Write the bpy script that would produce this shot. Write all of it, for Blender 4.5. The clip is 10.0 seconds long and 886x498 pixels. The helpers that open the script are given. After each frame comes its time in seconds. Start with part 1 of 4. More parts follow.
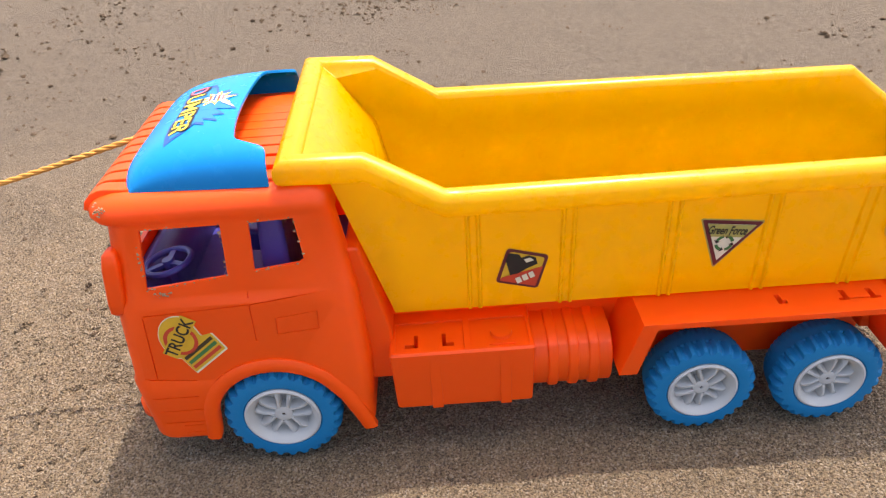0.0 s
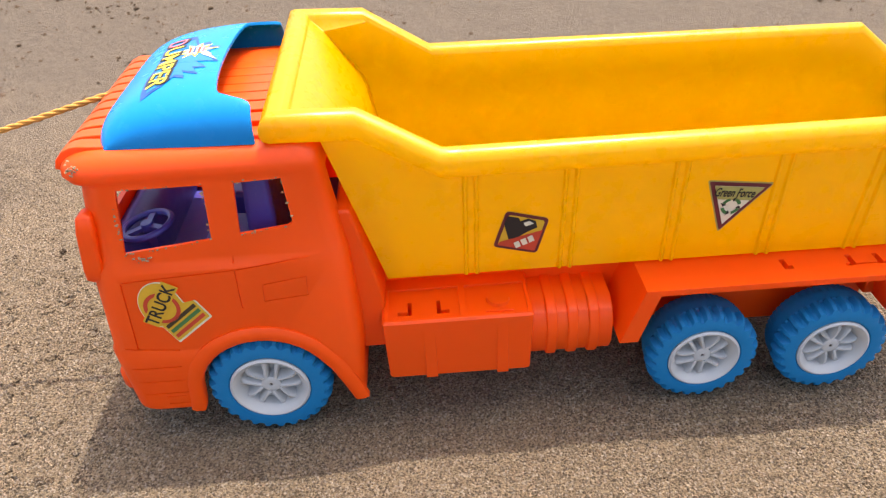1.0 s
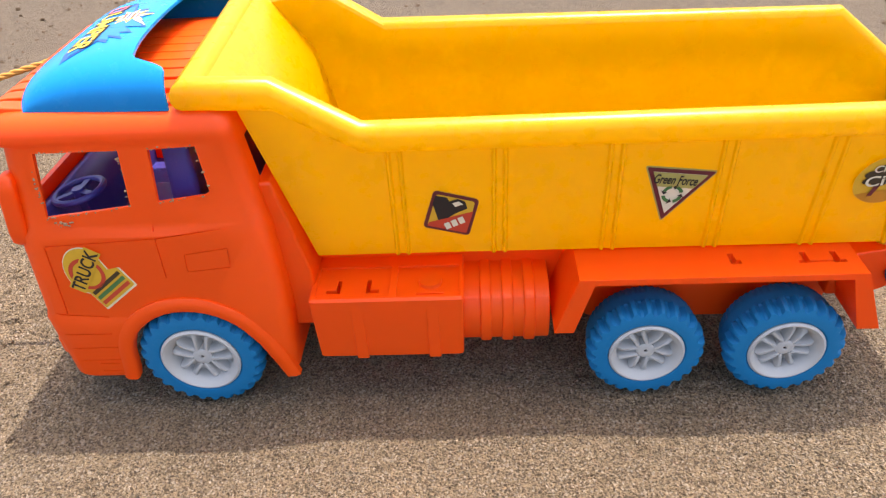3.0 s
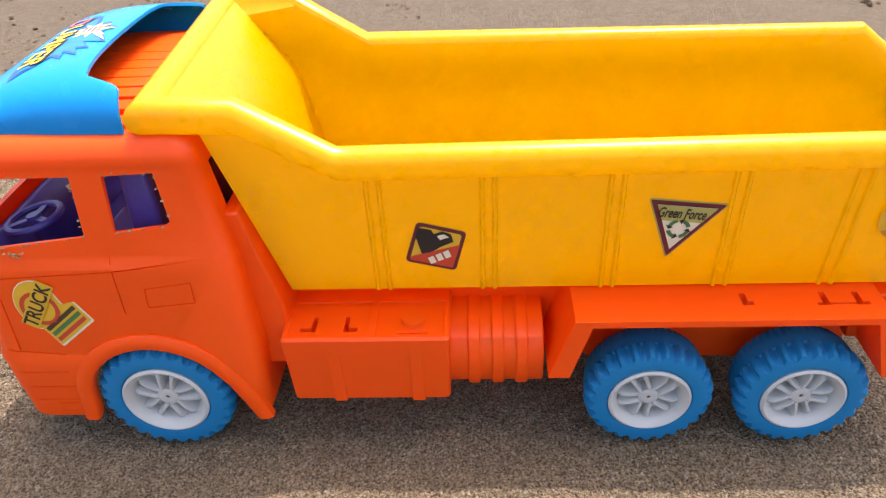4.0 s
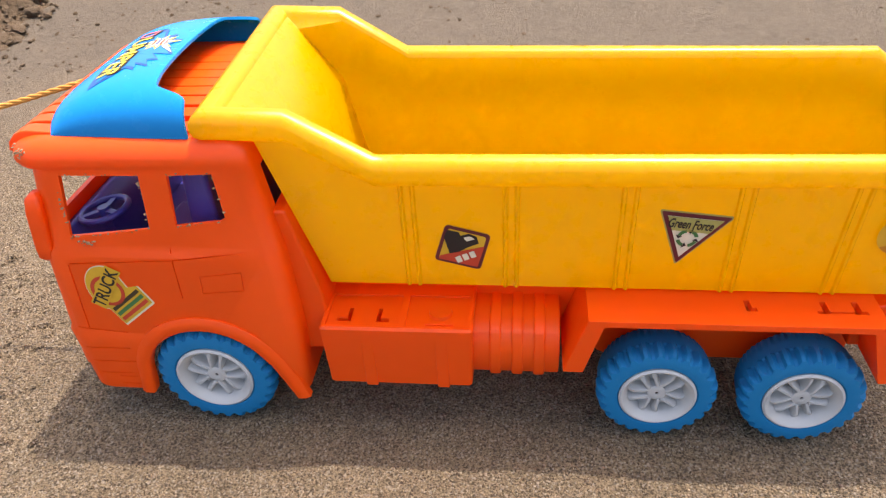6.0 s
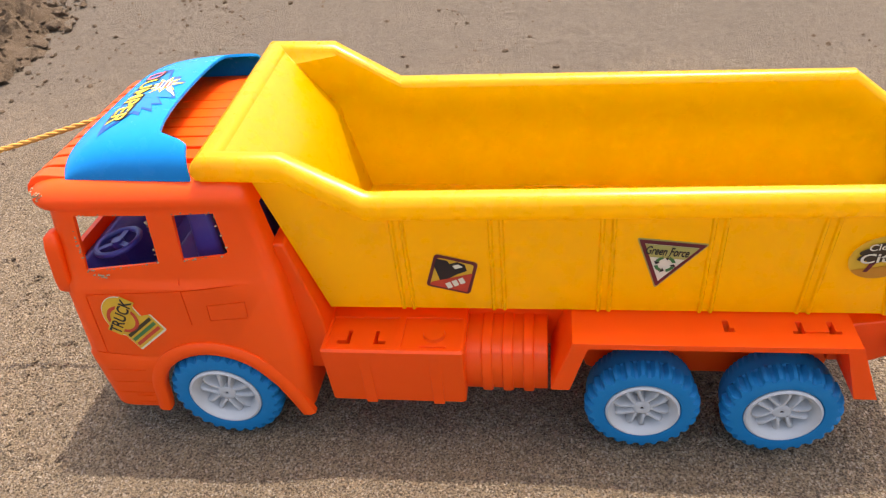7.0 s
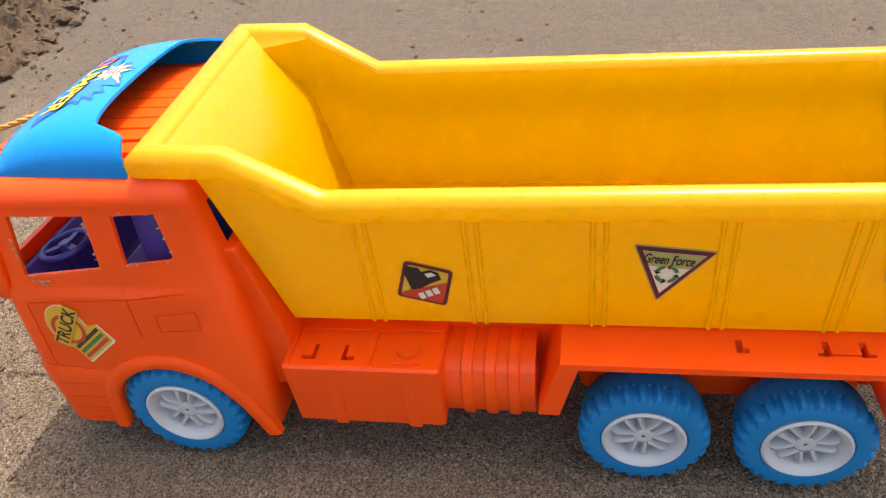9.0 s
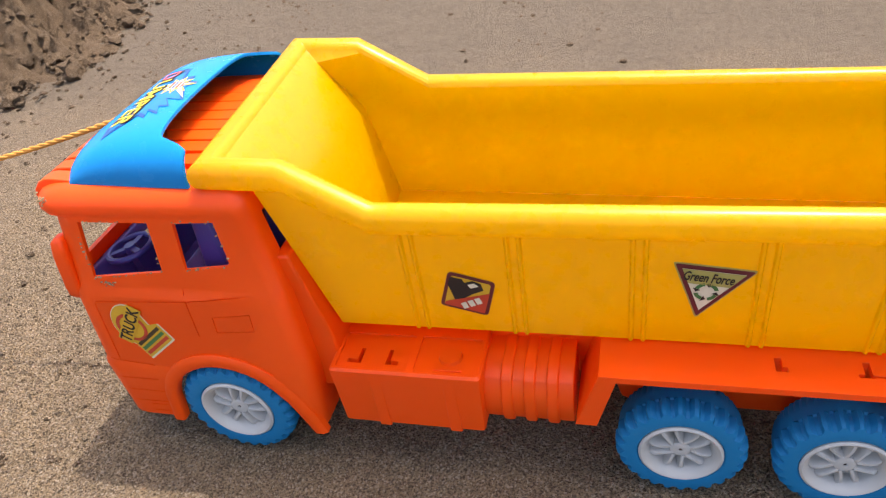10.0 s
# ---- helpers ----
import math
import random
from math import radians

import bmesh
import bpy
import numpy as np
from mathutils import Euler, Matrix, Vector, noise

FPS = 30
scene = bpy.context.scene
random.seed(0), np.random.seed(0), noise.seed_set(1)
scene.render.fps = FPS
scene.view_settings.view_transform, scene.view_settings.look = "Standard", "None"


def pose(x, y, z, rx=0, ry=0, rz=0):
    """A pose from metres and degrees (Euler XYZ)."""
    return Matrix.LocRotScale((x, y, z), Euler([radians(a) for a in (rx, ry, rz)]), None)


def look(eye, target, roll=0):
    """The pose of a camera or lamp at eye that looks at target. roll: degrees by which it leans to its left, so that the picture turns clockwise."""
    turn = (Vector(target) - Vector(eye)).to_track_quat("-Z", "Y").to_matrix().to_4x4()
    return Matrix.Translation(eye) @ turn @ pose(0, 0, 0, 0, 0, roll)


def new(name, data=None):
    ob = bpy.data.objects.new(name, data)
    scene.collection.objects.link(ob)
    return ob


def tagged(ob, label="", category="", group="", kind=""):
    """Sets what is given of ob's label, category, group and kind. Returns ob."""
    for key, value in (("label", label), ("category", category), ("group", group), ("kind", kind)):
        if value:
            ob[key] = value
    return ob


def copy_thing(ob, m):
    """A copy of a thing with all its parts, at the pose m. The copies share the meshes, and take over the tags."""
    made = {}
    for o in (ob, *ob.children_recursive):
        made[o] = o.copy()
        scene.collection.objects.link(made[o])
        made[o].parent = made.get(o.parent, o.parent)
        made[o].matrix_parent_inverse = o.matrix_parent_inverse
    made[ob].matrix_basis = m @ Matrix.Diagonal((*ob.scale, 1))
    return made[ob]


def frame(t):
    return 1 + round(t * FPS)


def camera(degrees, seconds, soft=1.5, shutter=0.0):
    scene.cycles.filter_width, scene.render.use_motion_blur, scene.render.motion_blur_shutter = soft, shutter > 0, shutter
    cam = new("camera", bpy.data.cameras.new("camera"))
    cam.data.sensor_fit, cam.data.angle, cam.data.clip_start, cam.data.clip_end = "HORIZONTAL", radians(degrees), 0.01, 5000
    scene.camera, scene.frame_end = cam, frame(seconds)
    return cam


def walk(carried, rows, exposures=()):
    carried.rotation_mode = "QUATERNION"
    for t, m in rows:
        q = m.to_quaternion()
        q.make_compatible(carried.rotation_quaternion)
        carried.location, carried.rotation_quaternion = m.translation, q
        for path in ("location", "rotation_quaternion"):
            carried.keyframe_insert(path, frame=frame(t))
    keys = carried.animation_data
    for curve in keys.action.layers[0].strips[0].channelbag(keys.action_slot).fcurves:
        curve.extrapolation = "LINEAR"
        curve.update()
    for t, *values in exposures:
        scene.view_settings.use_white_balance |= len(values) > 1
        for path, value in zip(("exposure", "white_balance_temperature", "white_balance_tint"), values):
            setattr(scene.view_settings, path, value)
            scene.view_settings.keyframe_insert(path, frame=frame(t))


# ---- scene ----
cam = camera(62.9, 10.0, soft=1.2)
PATH = [
    (0, (0.1091, -0.4038, 0.3629), (0.0991, 1.2692, -0.7341), -4.3),
    (0.5, (0.1057, -0.3991, 0.352), (0.1127, 1.2609, -0.763), -4.7),
    (1, (0.1004, -0.3894, 0.3496), (0.1384, 1.2336, -0.8184), -3.3),
    (1.5, (0.1088, -0.3908, 0.3368), (0.1478, 1.2452, -0.8132), -3.3),
    (2, (0.1412, -0.3901, 0.333), (0.2002, 1.2539, -0.805), -3.0),
    (2.5, (0.1781, -0.3908, 0.3288), (0.1481, 1.2452, -0.8212), -3.3),
    (2.7, (0.1664, -0.3928, 0.3359), (0.0804, 1.2182, -0.8461), -3.4),
    (3.8, (0.1727, -0.3483, 0.3261), (0.0637, 1.2617, -0.8549), -3.8),
    (4, (0.1767, -0.3495, 0.3253), (0.0587, 1.2745, -0.8347), -3.5),
    (4.5, (0.1495, -0.3685, 0.3295), (0.0005, 1.2565, -0.8265), -2.8),
    (5, (0.1881, -0.3706, 0.3406), (0.0051, 1.2614, -0.8014), -4.2),
    (5.5, (0.1794, -0.3708, 0.3416), (-0.0286, 1.2412, -0.8244), -3.6),
    (6.8, (0.2042, -0.3805, 0.3716), (-0.0658, 1.2185, -0.7984), -5.4),
    (7, (0.207, -0.3749, 0.3779), (-0.084, 1.2001, -0.8211), -6.4),
    (7.5, (0.1962, -0.3609, 0.3798), (-0.1698, 1.1921, -0.8262), -8.8),
    (8, (0.2053, -0.339, 0.3525), (-0.1147, 1.222, -0.8565), -7.1),
    (8.5, (0.2248, -0.3163, 0.3432), (-0.1052, 1.2307, -0.8798), -8.2),
    (9, (0.2311, -0.3301, 0.3499), (-0.1539, 1.2249, -0.8471), -8.2),
    (9.5, (0.2524, -0.3275, 0.3555), (-0.1886, 1.2305, -0.8185), -9.8),
    (10, (0.2356, -0.3341, 0.363), (-0.2774, 1.1899, -0.826), -9.8),
]
walk(cam, [(t, look(eye, target, roll)) for t, eye, target, roll in PATH], [(0.0, 1.48, 7000, 13), (2.0, 1.62, 7000, 13), (4.0, 1.62, 7000, 13), (5.5, 1.52, 7000, 13), (7.0, 1.46, 7000, 13), (10.0, 1.40, 7000, 13)])

# ---- world, sun, exposure ----
SUN_FROM = Vector((0.20, 0.245, 1.0)).normalized()
world = bpy.data.worlds.new("sky")
scene.world = world
world.use_nodes = True
wn = world.node_tree.nodes
wl = world.node_tree.links
sky = wn.new("ShaderNodeTexSky")
sky.sky_type = "NISHITA"
sky.sun_disc = False
sky.dust_density = 5.0
sky.ozone_density = 0.5
sky.sun_elevation = math.asin(SUN_FROM.z)
sky.sun_rotation = math.atan2(SUN_FROM.x, SUN_FROM.y)
wn["Background"].inputs["Strength"].default_value = 0.165
wl.new(sky.outputs[0], wn["Background"].inputs[0])
sun_data = bpy.data.lights.new("sun", "SUN")
sun_data.energy = 2.0
sun_data.angle = radians(0.6)
sun_data.color = (1.0, 0.96, 0.90)
sun = new("sun", sun_data)
sun.matrix_world = look(SUN_FROM * 5, (0, 0, 0))
scene.view_settings.exposure = 0.0


# ---- materials ----
def material(name, rough=0.5, coat=0.0, metal=0.0):
    m = bpy.data.materials.new(name)
    m.use_nodes = True
    nt = m.node_tree
    b = nt.nodes["Principled BSDF"]
    b.inputs["Roughness"].default_value = rough
    b.inputs["Metallic"].default_value = metal
    b.inputs["Coat Weight"].default_value = coat
    return m, nt, b


def noise_node(nt, scale, detail=3.0, rough=0.5, coords=None):
    n = nt.nodes.new("ShaderNodeTexNoise")
    n.inputs["Scale"].default_value = scale
    n.inputs["Detail"].default_value = detail
    n.inputs["Roughness"].default_value = rough
    nt.links.new(coords, n.inputs["Vector"])
    return n.outputs["Fac"]


def coords_of(nt):
    g = nt.nodes.new("ShaderNodeNewGeometry")
    return g.outputs["Position"]


def ramp(nt, fac, stops):
    r = nt.nodes.new("ShaderNodeValToRGB")
    el = r.color_ramp.elements
    while len(el) < len(stops):
        el.new(0.5)
    for e, (p, c) in zip(el, stops):
        e.position, e.color = p, (*c, 1)
    nt.links.new(fac, r.inputs[0])
    return r.outputs[0]


def mix(nt, fac, a, b, mode="MIX"):
    n = nt.nodes.new("ShaderNodeMix")
    n.data_type, n.blend_type = "RGBA", mode
    for sock, v in ((n.inputs[0], fac), (n.inputs[6], a), (n.inputs[7], b)):
        if isinstance(v, (int, float)):
            sock.default_value = v
        elif isinstance(v, tuple):
            sock.default_value = (*v, 1)
        else:
            nt.links.new(v, sock)
    return n.outputs[2]


def bump(nt, b, height, strength, dist):
    n = nt.nodes.new("ShaderNodeBump")
    n.inputs["Strength"].default_value = strength
    n.inputs["Distance"].default_value = dist
    nt.links.new(height, n.inputs["Height"])
    nt.links.new(n.outputs[0], b.inputs["Normal"])


def plastic(name, colour, rough=0.35, dust=0.12, gloss=0.5, share=0.0, thin=None):
    """Moulded toy plastic: a little cloudy, faint scuffs and dust; share is the part of the light that passes through the wall, thin its colour."""
    m, nt, b = material(name, rough)
    p = coords_of(nt)
    c2 = tuple(v * 0.975 for v in colour)
    base = mix(nt, ramp(nt, noise_node(nt, 35, 3, 0.5, p), [(0.3, (0, 0, 0)), (0.75, (1, 1, 1))]), colour, c2)
    d = ramp(nt, noise_node(nt, 220, 5, 0.7, p), [(0.58, (0, 0, 0)), (0.8, (dust, dust, dust))])
    base = mix(nt, d, base, (0.45, 0.38, 0.29))
    nt.links.new(base, b.inputs["Base Color"])
    r = ramp(nt, noise_node(nt, 90, 4, 0.6, p), [(0.3, (rough * 0.85,) * 3), (0.7, (min(1, rough * 1.25),) * 3)])
    nt.links.new(r, b.inputs["Roughness"])
    b.inputs["Specular IOR Level"].default_value = gloss
    bump(nt, b, noise_node(nt, 700, 2, 0.5, p), 0.05, 0.0006)
    if share:
        t = nt.nodes.new("ShaderNodeBsdfTranslucent")
        t.inputs[0].default_value = (*thin, 1)
        mx = nt.nodes.new("ShaderNodeMixShader")
        mx.inputs[0].default_value = share
        nt.links.new(b.outputs[0], mx.inputs[1])
        nt.links.new(t.outputs[0], mx.inputs[2])
        nt.links.new(mx.outputs[0], nt.nodes["Material Output"].inputs[0])
    return m


def plain(name, colour, rough=0.45):
    m, nt, b = material(name, rough)
    p = coords_of(nt)
    base = mix(nt, noise_node(nt, 260, 4, 0.6, p), colour, tuple(v * 0.8 for v in colour))
    nt.links.new(base, b.inputs["Base Color"])
    return m


ORANGE = plastic("orange_plastic", (1.0, 0.100, 0.003), 0.38, 0.03, 0.5, 0.30, (1.0, 0.105, 0.003))
YELLOW = plastic("yellow_plastic", (0.62, 0.376, 0.001), 0.28, 0.0, 0.5, 0.42, (0.95, 0.645, 0.001))
BLUE = plastic("blue_plastic", (0.0, 0.20, 0.53), 0.24, 0.03, 0.14)
TYRE = plastic("blue_tyre_plastic", (0.0, 0.16, 0.365), 0.55, 0.06, 0.25)
VIOLET = plastic("violet_plastic", (0.055, 0.05, 0.29), 0.4, 0.1)
WHITE = plastic("white_plastic", (0.46, 0.46, 0.45), 0.45, 0.15)
# for the axles, and for the painted shade inside the hub's hole
DARK = plain("axle_and_hole_dark", (0.03, 0.012, 0.008), 0.8)
INK = plain("black_ink", (0.012, 0.01, 0.012))
MAROON = plain("maroon_ink", (0.13, 0.012, 0.02))
RED = plain("red_ink", (0.55, 0.05, 0.02))
CREAM = plain("cream_paper", (0.74, 0.67, 0.50))
OLIVE = plain("olive_ink", (0.40, 0.36, 0.10))
GREEN = plain("green_ink", (0.05, 0.17, 0.05))
AMBER = plain("amber_paper", (0.70, 0.40, 0.025))
SOIL = plain("soil_ink", (0.55, 0.22, 0.015))
UMBER = plain("umber_ink", (0.045, 0.028, 0.012))
LEMON = plain("lemon_ink", (0.78, 0.54, 0.03))
NAVY = plain("navy_ink", (0.01, 0.07, 0.28))
AZURE = plain("azure_ink", (0.0, 0.165, 0.48))
CRUMB = plain("sand_crumb", (0.36, 0.24, 0.13), 0.9)
PINK = plain("pink_ink", (0.75, 0.12, 0.16))


def sand_material(name, light, dark, wet, washed):
    """Loose sand; farther from the track (along y) it is washed smooth and greyer."""
    m, nt, b = material(name, 0.95)
    b.inputs["Specular IOR Level"].default_value = 0.25
    p = coords_of(nt)
    big = noise_node(nt, 7, 5, 0.6, p)
    mid = noise_node(nt, 90, 4, 0.65, p)
    fine = noise_node(nt, 1000, 3, 0.7, p)
    c = mix(nt, ramp(nt, big, [(0.35, (0, 0, 0)), (0.7, (1, 1, 1))]), light, wet)
    c = mix(nt, ramp(nt, mid, [(0.45, (0, 0, 0)), (0.8, (0.5, 0.5, 0.5))]), c, dark)
    c = mix(nt, ramp(nt, fine, [(0.35, (0.75, 0.75, 0.75)), (0.52, (0, 0, 0))]), c, dark)
    sep = nt.nodes.new("ShaderNodeSeparateXYZ")
    nt.links.new(p, sep.inputs[0])
    wave = nt.nodes.new("ShaderNodeMath")
    wave.operation = "MULTIPLY_ADD"
    wave.inputs[1].default_value = 0.35
    nt.links.new(big, wave.inputs[0])
    nt.links.new(sep.outputs[1], wave.inputs[2])
    shore = ramp(nt, wave.outputs[0], [(0.38, (0, 0, 0)), (0.72, (0.82, 0.82, 0.82))])
    grit = noise_node(nt, 700, 2, 0.6, p)
    # dark grains, and painted shade in the grit's pits, highlight on its crests
    c = mix(nt, ramp(nt, grit, [(0.36, (0.85, 0.85, 0.85)), (0.50, (0, 0, 0))]), c, tuple(v * 0.55 for v in dark))
    c = mix(nt, ramp(nt, grit, [(0.56, (0, 0, 0)), (0.70, (0.6, 0.6, 0.6))]), c, tuple(min(1, v * 1.35) for v in light))
    v = nt.nodes.new("ShaderNodeTexVoronoi")
    v.inputs["Scale"].default_value = 820
    nt.links.new(p, v.inputs["Vector"])
    grain = nt.nodes.new("ShaderNodeSeparateColor")
    nt.links.new(v.outputs["Color"], grain.inputs[0])
    c = mix(nt, ramp(nt, grain.outputs[0], [(0.0, (0.85,) * 3), (0.24, (0.0,) * 3)]), c, (0.10, 0.075, 0.055))
    c = mix(nt, ramp(nt, grain.outputs[1], [(0.72, (0.0,) * 3), (1.0, (0.55,) * 3)]), c, (0.50, 0.42, 0.33))
    soft = mix(nt, ramp(nt, mid, [(0.35, (0, 0, 0)), (0.75, (1, 1, 1))]), washed, tuple(v * 0.84 for v in washed))
    c = mix(nt, shore, c, soft)
    nt.links.new(c, b.inputs["Base Color"])
    h = nt.nodes.new("ShaderNodeMath")
    h.operation = "ADD"
    nt.links.new(grit, h.inputs[0])
    nt.links.new(mid, h.inputs[1])
    bump(nt, b, h.outputs[0], 1.0, 0.008)
    return m


SAND = sand_material("sand", (0.325, 0.240, 0.150), (0.112, 0.075, 0.045), (0.275, 0.205, 0.130), (0.172, 0.138, 0.103))
# brown of the damp mound; on scattered clods it paints their shaded sides
DAMP_SHADED = sand_material("damp_and_shaded_sand", (0.180, 0.124, 0.076), (0.066, 0.042, 0.025), (0.118, 0.079, 0.048), (0.172, 0.118, 0.072))


def rope_material():
    m, nt, b = material("rope_fibre", 0.7)
    p = coords_of(nt)
    c = mix(nt, noise_node(nt, 500, 4, 0.7, p), (0.72, 0.36, 0.06), (0.40, 0.17, 0.03))
    nt.links.new(c, b.inputs["Base Color"])
    bump(nt, b, noise_node(nt, 1500, 2, 0.5, p), 0.4, 0.0005)
    return m


ROPE = rope_material()


# ---- mesh helpers ----
def finish(me, mats, smooth=35):
    for m in mats if isinstance(mats, (list, tuple)) else [mats]:
        me.materials.append(m)
    if smooth:
        me.shade_smooth()
        me.set_sharp_from_angle(angle=radians(smooth))
    return me


def part(name, bm, mat, parent, label="", bevel=0.0, seg=2, smooth=35):
    """One mesh object made of a bmesh, under a thing or a part."""
    if isinstance(bm, bpy.types.Mesh):
        me = bm
    else:
        bmesh.ops.recalc_face_normals(bm, faces=bm.faces)
        me = bpy.data.meshes.new(name)
        bm.to_mesh(me)
        bm.free()
    finish(me, mat, smooth)
    ob = new(name, me)
    ob.parent = parent
    if bevel:
        b = ob.modifiers.new("edges", "BEVEL")
        b.width, b.segments, b.limit_method, b.angle_limit = bevel, seg, "ANGLE", radians(32)
        b.harden_normals = True
    return tagged(ob, label)


def box(bm, x0, x1, y0, y1, z0, z1, m=None):
    vs = [Vector((x, y, z)) for x in (x0, x1) for y in (y0, y1) for z in (z0, z1)]
    v = [bm.verts.new(m @ c if m else c) for c in vs]
    for f in ((0, 1, 3, 2), (4, 6, 7, 5), (0, 4, 5, 1), (2, 3, 7, 6), (0, 2, 6, 4), (1, 5, 7, 3)):
        bm.faces.new([v[i] for i in f])
    return v


def prism_y(bm, pts, y0, y1, m=None):
    """Side outline (x, z) drawn out from y0 to y1."""
    rings = []
    for y in (y0, y1):
        rings.append([bm.verts.new(m @ Vector((x, y, z)) if m else Vector((x, y, z))) for x, z in pts])
    n = len(pts)
    for i in range(n):
        bm.faces.new((rings[0][i], rings[0][(i + 1) % n], rings[1][(i + 1) % n], rings[1][i]))
    bm.faces.new(rings[0][::-1])
    bm.faces.new(rings[1])


def loft(bm, rings, cap=True, closed=True):
    vs = [[bm.verts.new(p) for p in r] for r in rings]
    n = len(vs[0])
    for a, b in zip(vs, vs[1:]):
        for i in range(n if closed else n - 1):
            bm.faces.new((a[i], a[(i + 1) % n], b[(i + 1) % n], b[i]))
    if cap:
        bm.faces.new(vs[0][::-1])
        bm.faces.new(vs[-1])
    return vs


def rrect(x0, x1, y0, y1, r, n=5, rear=None):
    """A rectangle with rounded corners, those at x1 with the radius rear."""
    q = rear or r
    out = []
    for cx, cy, a0, k in ((x1 - q, y1 - q, 0, q), (x0 + r, y1 - r, 90, r), (x0 + r, y0 + r, 180, r), (x1 - q, y0 + q, 270, q)):
        for i in range(n + 1):
            a = radians(a0 + 90 * i / n)
            out.append((cx + k * math.cos(a), cy + k * math.sin(a)))
    return out


def lathe_y(bm, prof, n, centre=(0, 0, 0), closed=False):
    """Turn the profile (radius, y) about the y axis through centre."""
    c = Vector(centre)
    rings = []
    for k in range(n):
        a = 2 * math.pi * k / n
        rings.append([bm.verts.new(c + Vector((r * math.cos(a), y, r * math.sin(a)))) for r, y in prof])
    m = len(prof)
    for k in range(n):
        a, b = rings[k], rings[(k + 1) % n]
        for i in range(m if closed else m - 1):
            bm.faces.new((a[i], a[(i + 1) % m], b[(i + 1) % m], b[i]))
    return rings


def cut(main, knives):
    """The mesh that is left of main when all the knives are taken away, one after another."""
    dg_objects = []
    me = bpy.data.meshes.new("blank")
    bmesh.ops.recalc_face_normals(main, faces=main.faces)
    main.to_mesh(me)
    main.free()
    ob = new("blank", me)
    for bm in knives:
        bmesh.ops.recalc_face_normals(bm, faces=bm.faces)
        km = bpy.data.meshes.new("knife")
        bm.to_mesh(km)
        bm.free()
        k = new("knife", km)
        dg_objects.append(k)
        mod = ob.modifiers.new("cut", "BOOLEAN")
        mod.operation, mod.solver, mod.object, mod.use_self = "DIFFERENCE", "EXACT", k, True
    dg = bpy.context.evaluated_depsgraph_get()
    dg.update()
    out = bpy.data.meshes.new_from_object(ob.evaluated_get(dg))
    for o in (ob, *dg_objects):
        bpy.data.objects.remove(o)
    return out


def letters(text, size, bold=0.0):
    """The outline of a word as a mesh, centred on the origin in the xy plane."""
    cu = bpy.data.curves.new("word", "FONT")
    cu.body, cu.size, cu.align_x, cu.align_y = text, size, "CENTER", "CENTER"
    cu.offset = bold
    ob = new("word", cu)
    dg = bpy.context.evaluated_depsgraph_get()
    dg.update()
    me = bpy.data.meshes.new_from_object(ob.evaluated_get(dg))
    bpy.data.objects.remove(ob)
    bm = bmesh.new()
    bm.from_mesh(me)
    bm.normal_update()
    return bm


# ---- ground ----
def spread(lo, hi, step, far, n):
    """Even steps from lo to hi, then ever wider ones out to far."""
    inner = np.arange(lo, hi + step / 2, step)
    g = np.geomspace(step, far, n)
    return np.concatenate([lo - g[::-1], inner, hi + g])


def fbm(x, y, s, o, seed=0.0):
    return noise.fractal((x * s + seed, y * s - seed, seed), 0.8, 2.1, o)


def ground_height(x, y):
    z = 0.0022 * fbm(x, y, 14, 2, 3.1) + 0.0006 * fbm(x, y, 90, 2, 8.7)
    if y < 0.35:
        z += 0.0011 * noise.noise((x * 300, y * 300, 4.4)) + 0.0004 * noise.noise((x * 620, y * 620, 1.4))
    lump = noise.noise((x * 5 + 40, y * 5, 2.0))
    if lump > 0.15 and y > 0.1:
        z += 0.006 * (lump - 0.15) * max(0.0, fbm(x, y, 70, 3, 5.5))
    if -0.6 < x < -0.06 and -0.3 < y < 0.3:
        z += 0.0022 * min(1.0, (-0.06 - x) * 8) * fbm(x, y, 38, 3, 6.6)
    # a thin wavering line that the rope has drawn
    if -0.9 < x < -0.10 and -0.3 < y < 0.03:
        off = abs(y - (0.012 + 0.26 * (x + 0.12) + 0.006 * noise.noise((x * 9, 0.3, 7.0))))
        if off < 0.0035:
            z -= 0.0022 * (1 - off / 0.0035)
    near = abs(abs(y) - 0.066)
    if near < 0.02 and 0.0 < x < 0.6:
        z -= 0.0012 * (0.5 + 0.5 * math.sin(x * 900 + (y * 400 if y > -0.066 else -y * 400))) * (1 - near / 0.02)
    return z - 0.0026


def build_ground():
    xs = spread(-0.42, 0.60, 0.0017, 400, 60)
    ys = spread(-0.26, 0.12, 0.0017, 400, 60)
    ys = np.concatenate([ys[ys < 0.12], np.arange(0.122, 0.80, 0.004), ys[ys > 0.803]])
    verts = []
    for y in ys:
        for x in xs:
            close = abs(x) < 3 and abs(y) < 3
            verts.append((x, y, ground_height(x, y) if close else -0.0026))
    nx, ny = len(xs), len(ys)
    faces = [(j * nx + i, j * nx + i + 1, (j + 1) * nx + i + 1, (j + 1) * nx + i) for j in range(ny - 1) for i in range(nx - 1)]
    me = bpy.data.meshes.new("ground")
    me.from_pydata(verts, [], faces)
    finish(me, SAND, 60)
    return tagged(new("ground", me), "pale beige beach sand, lightly ridged and speckled", "sand", kind="structure")


build_ground()


# ---- toy truck ----
truck = tagged(new("toy_truck"), "orange plastic toy dump truck with yellow bed, standing on sand", "toy truck")


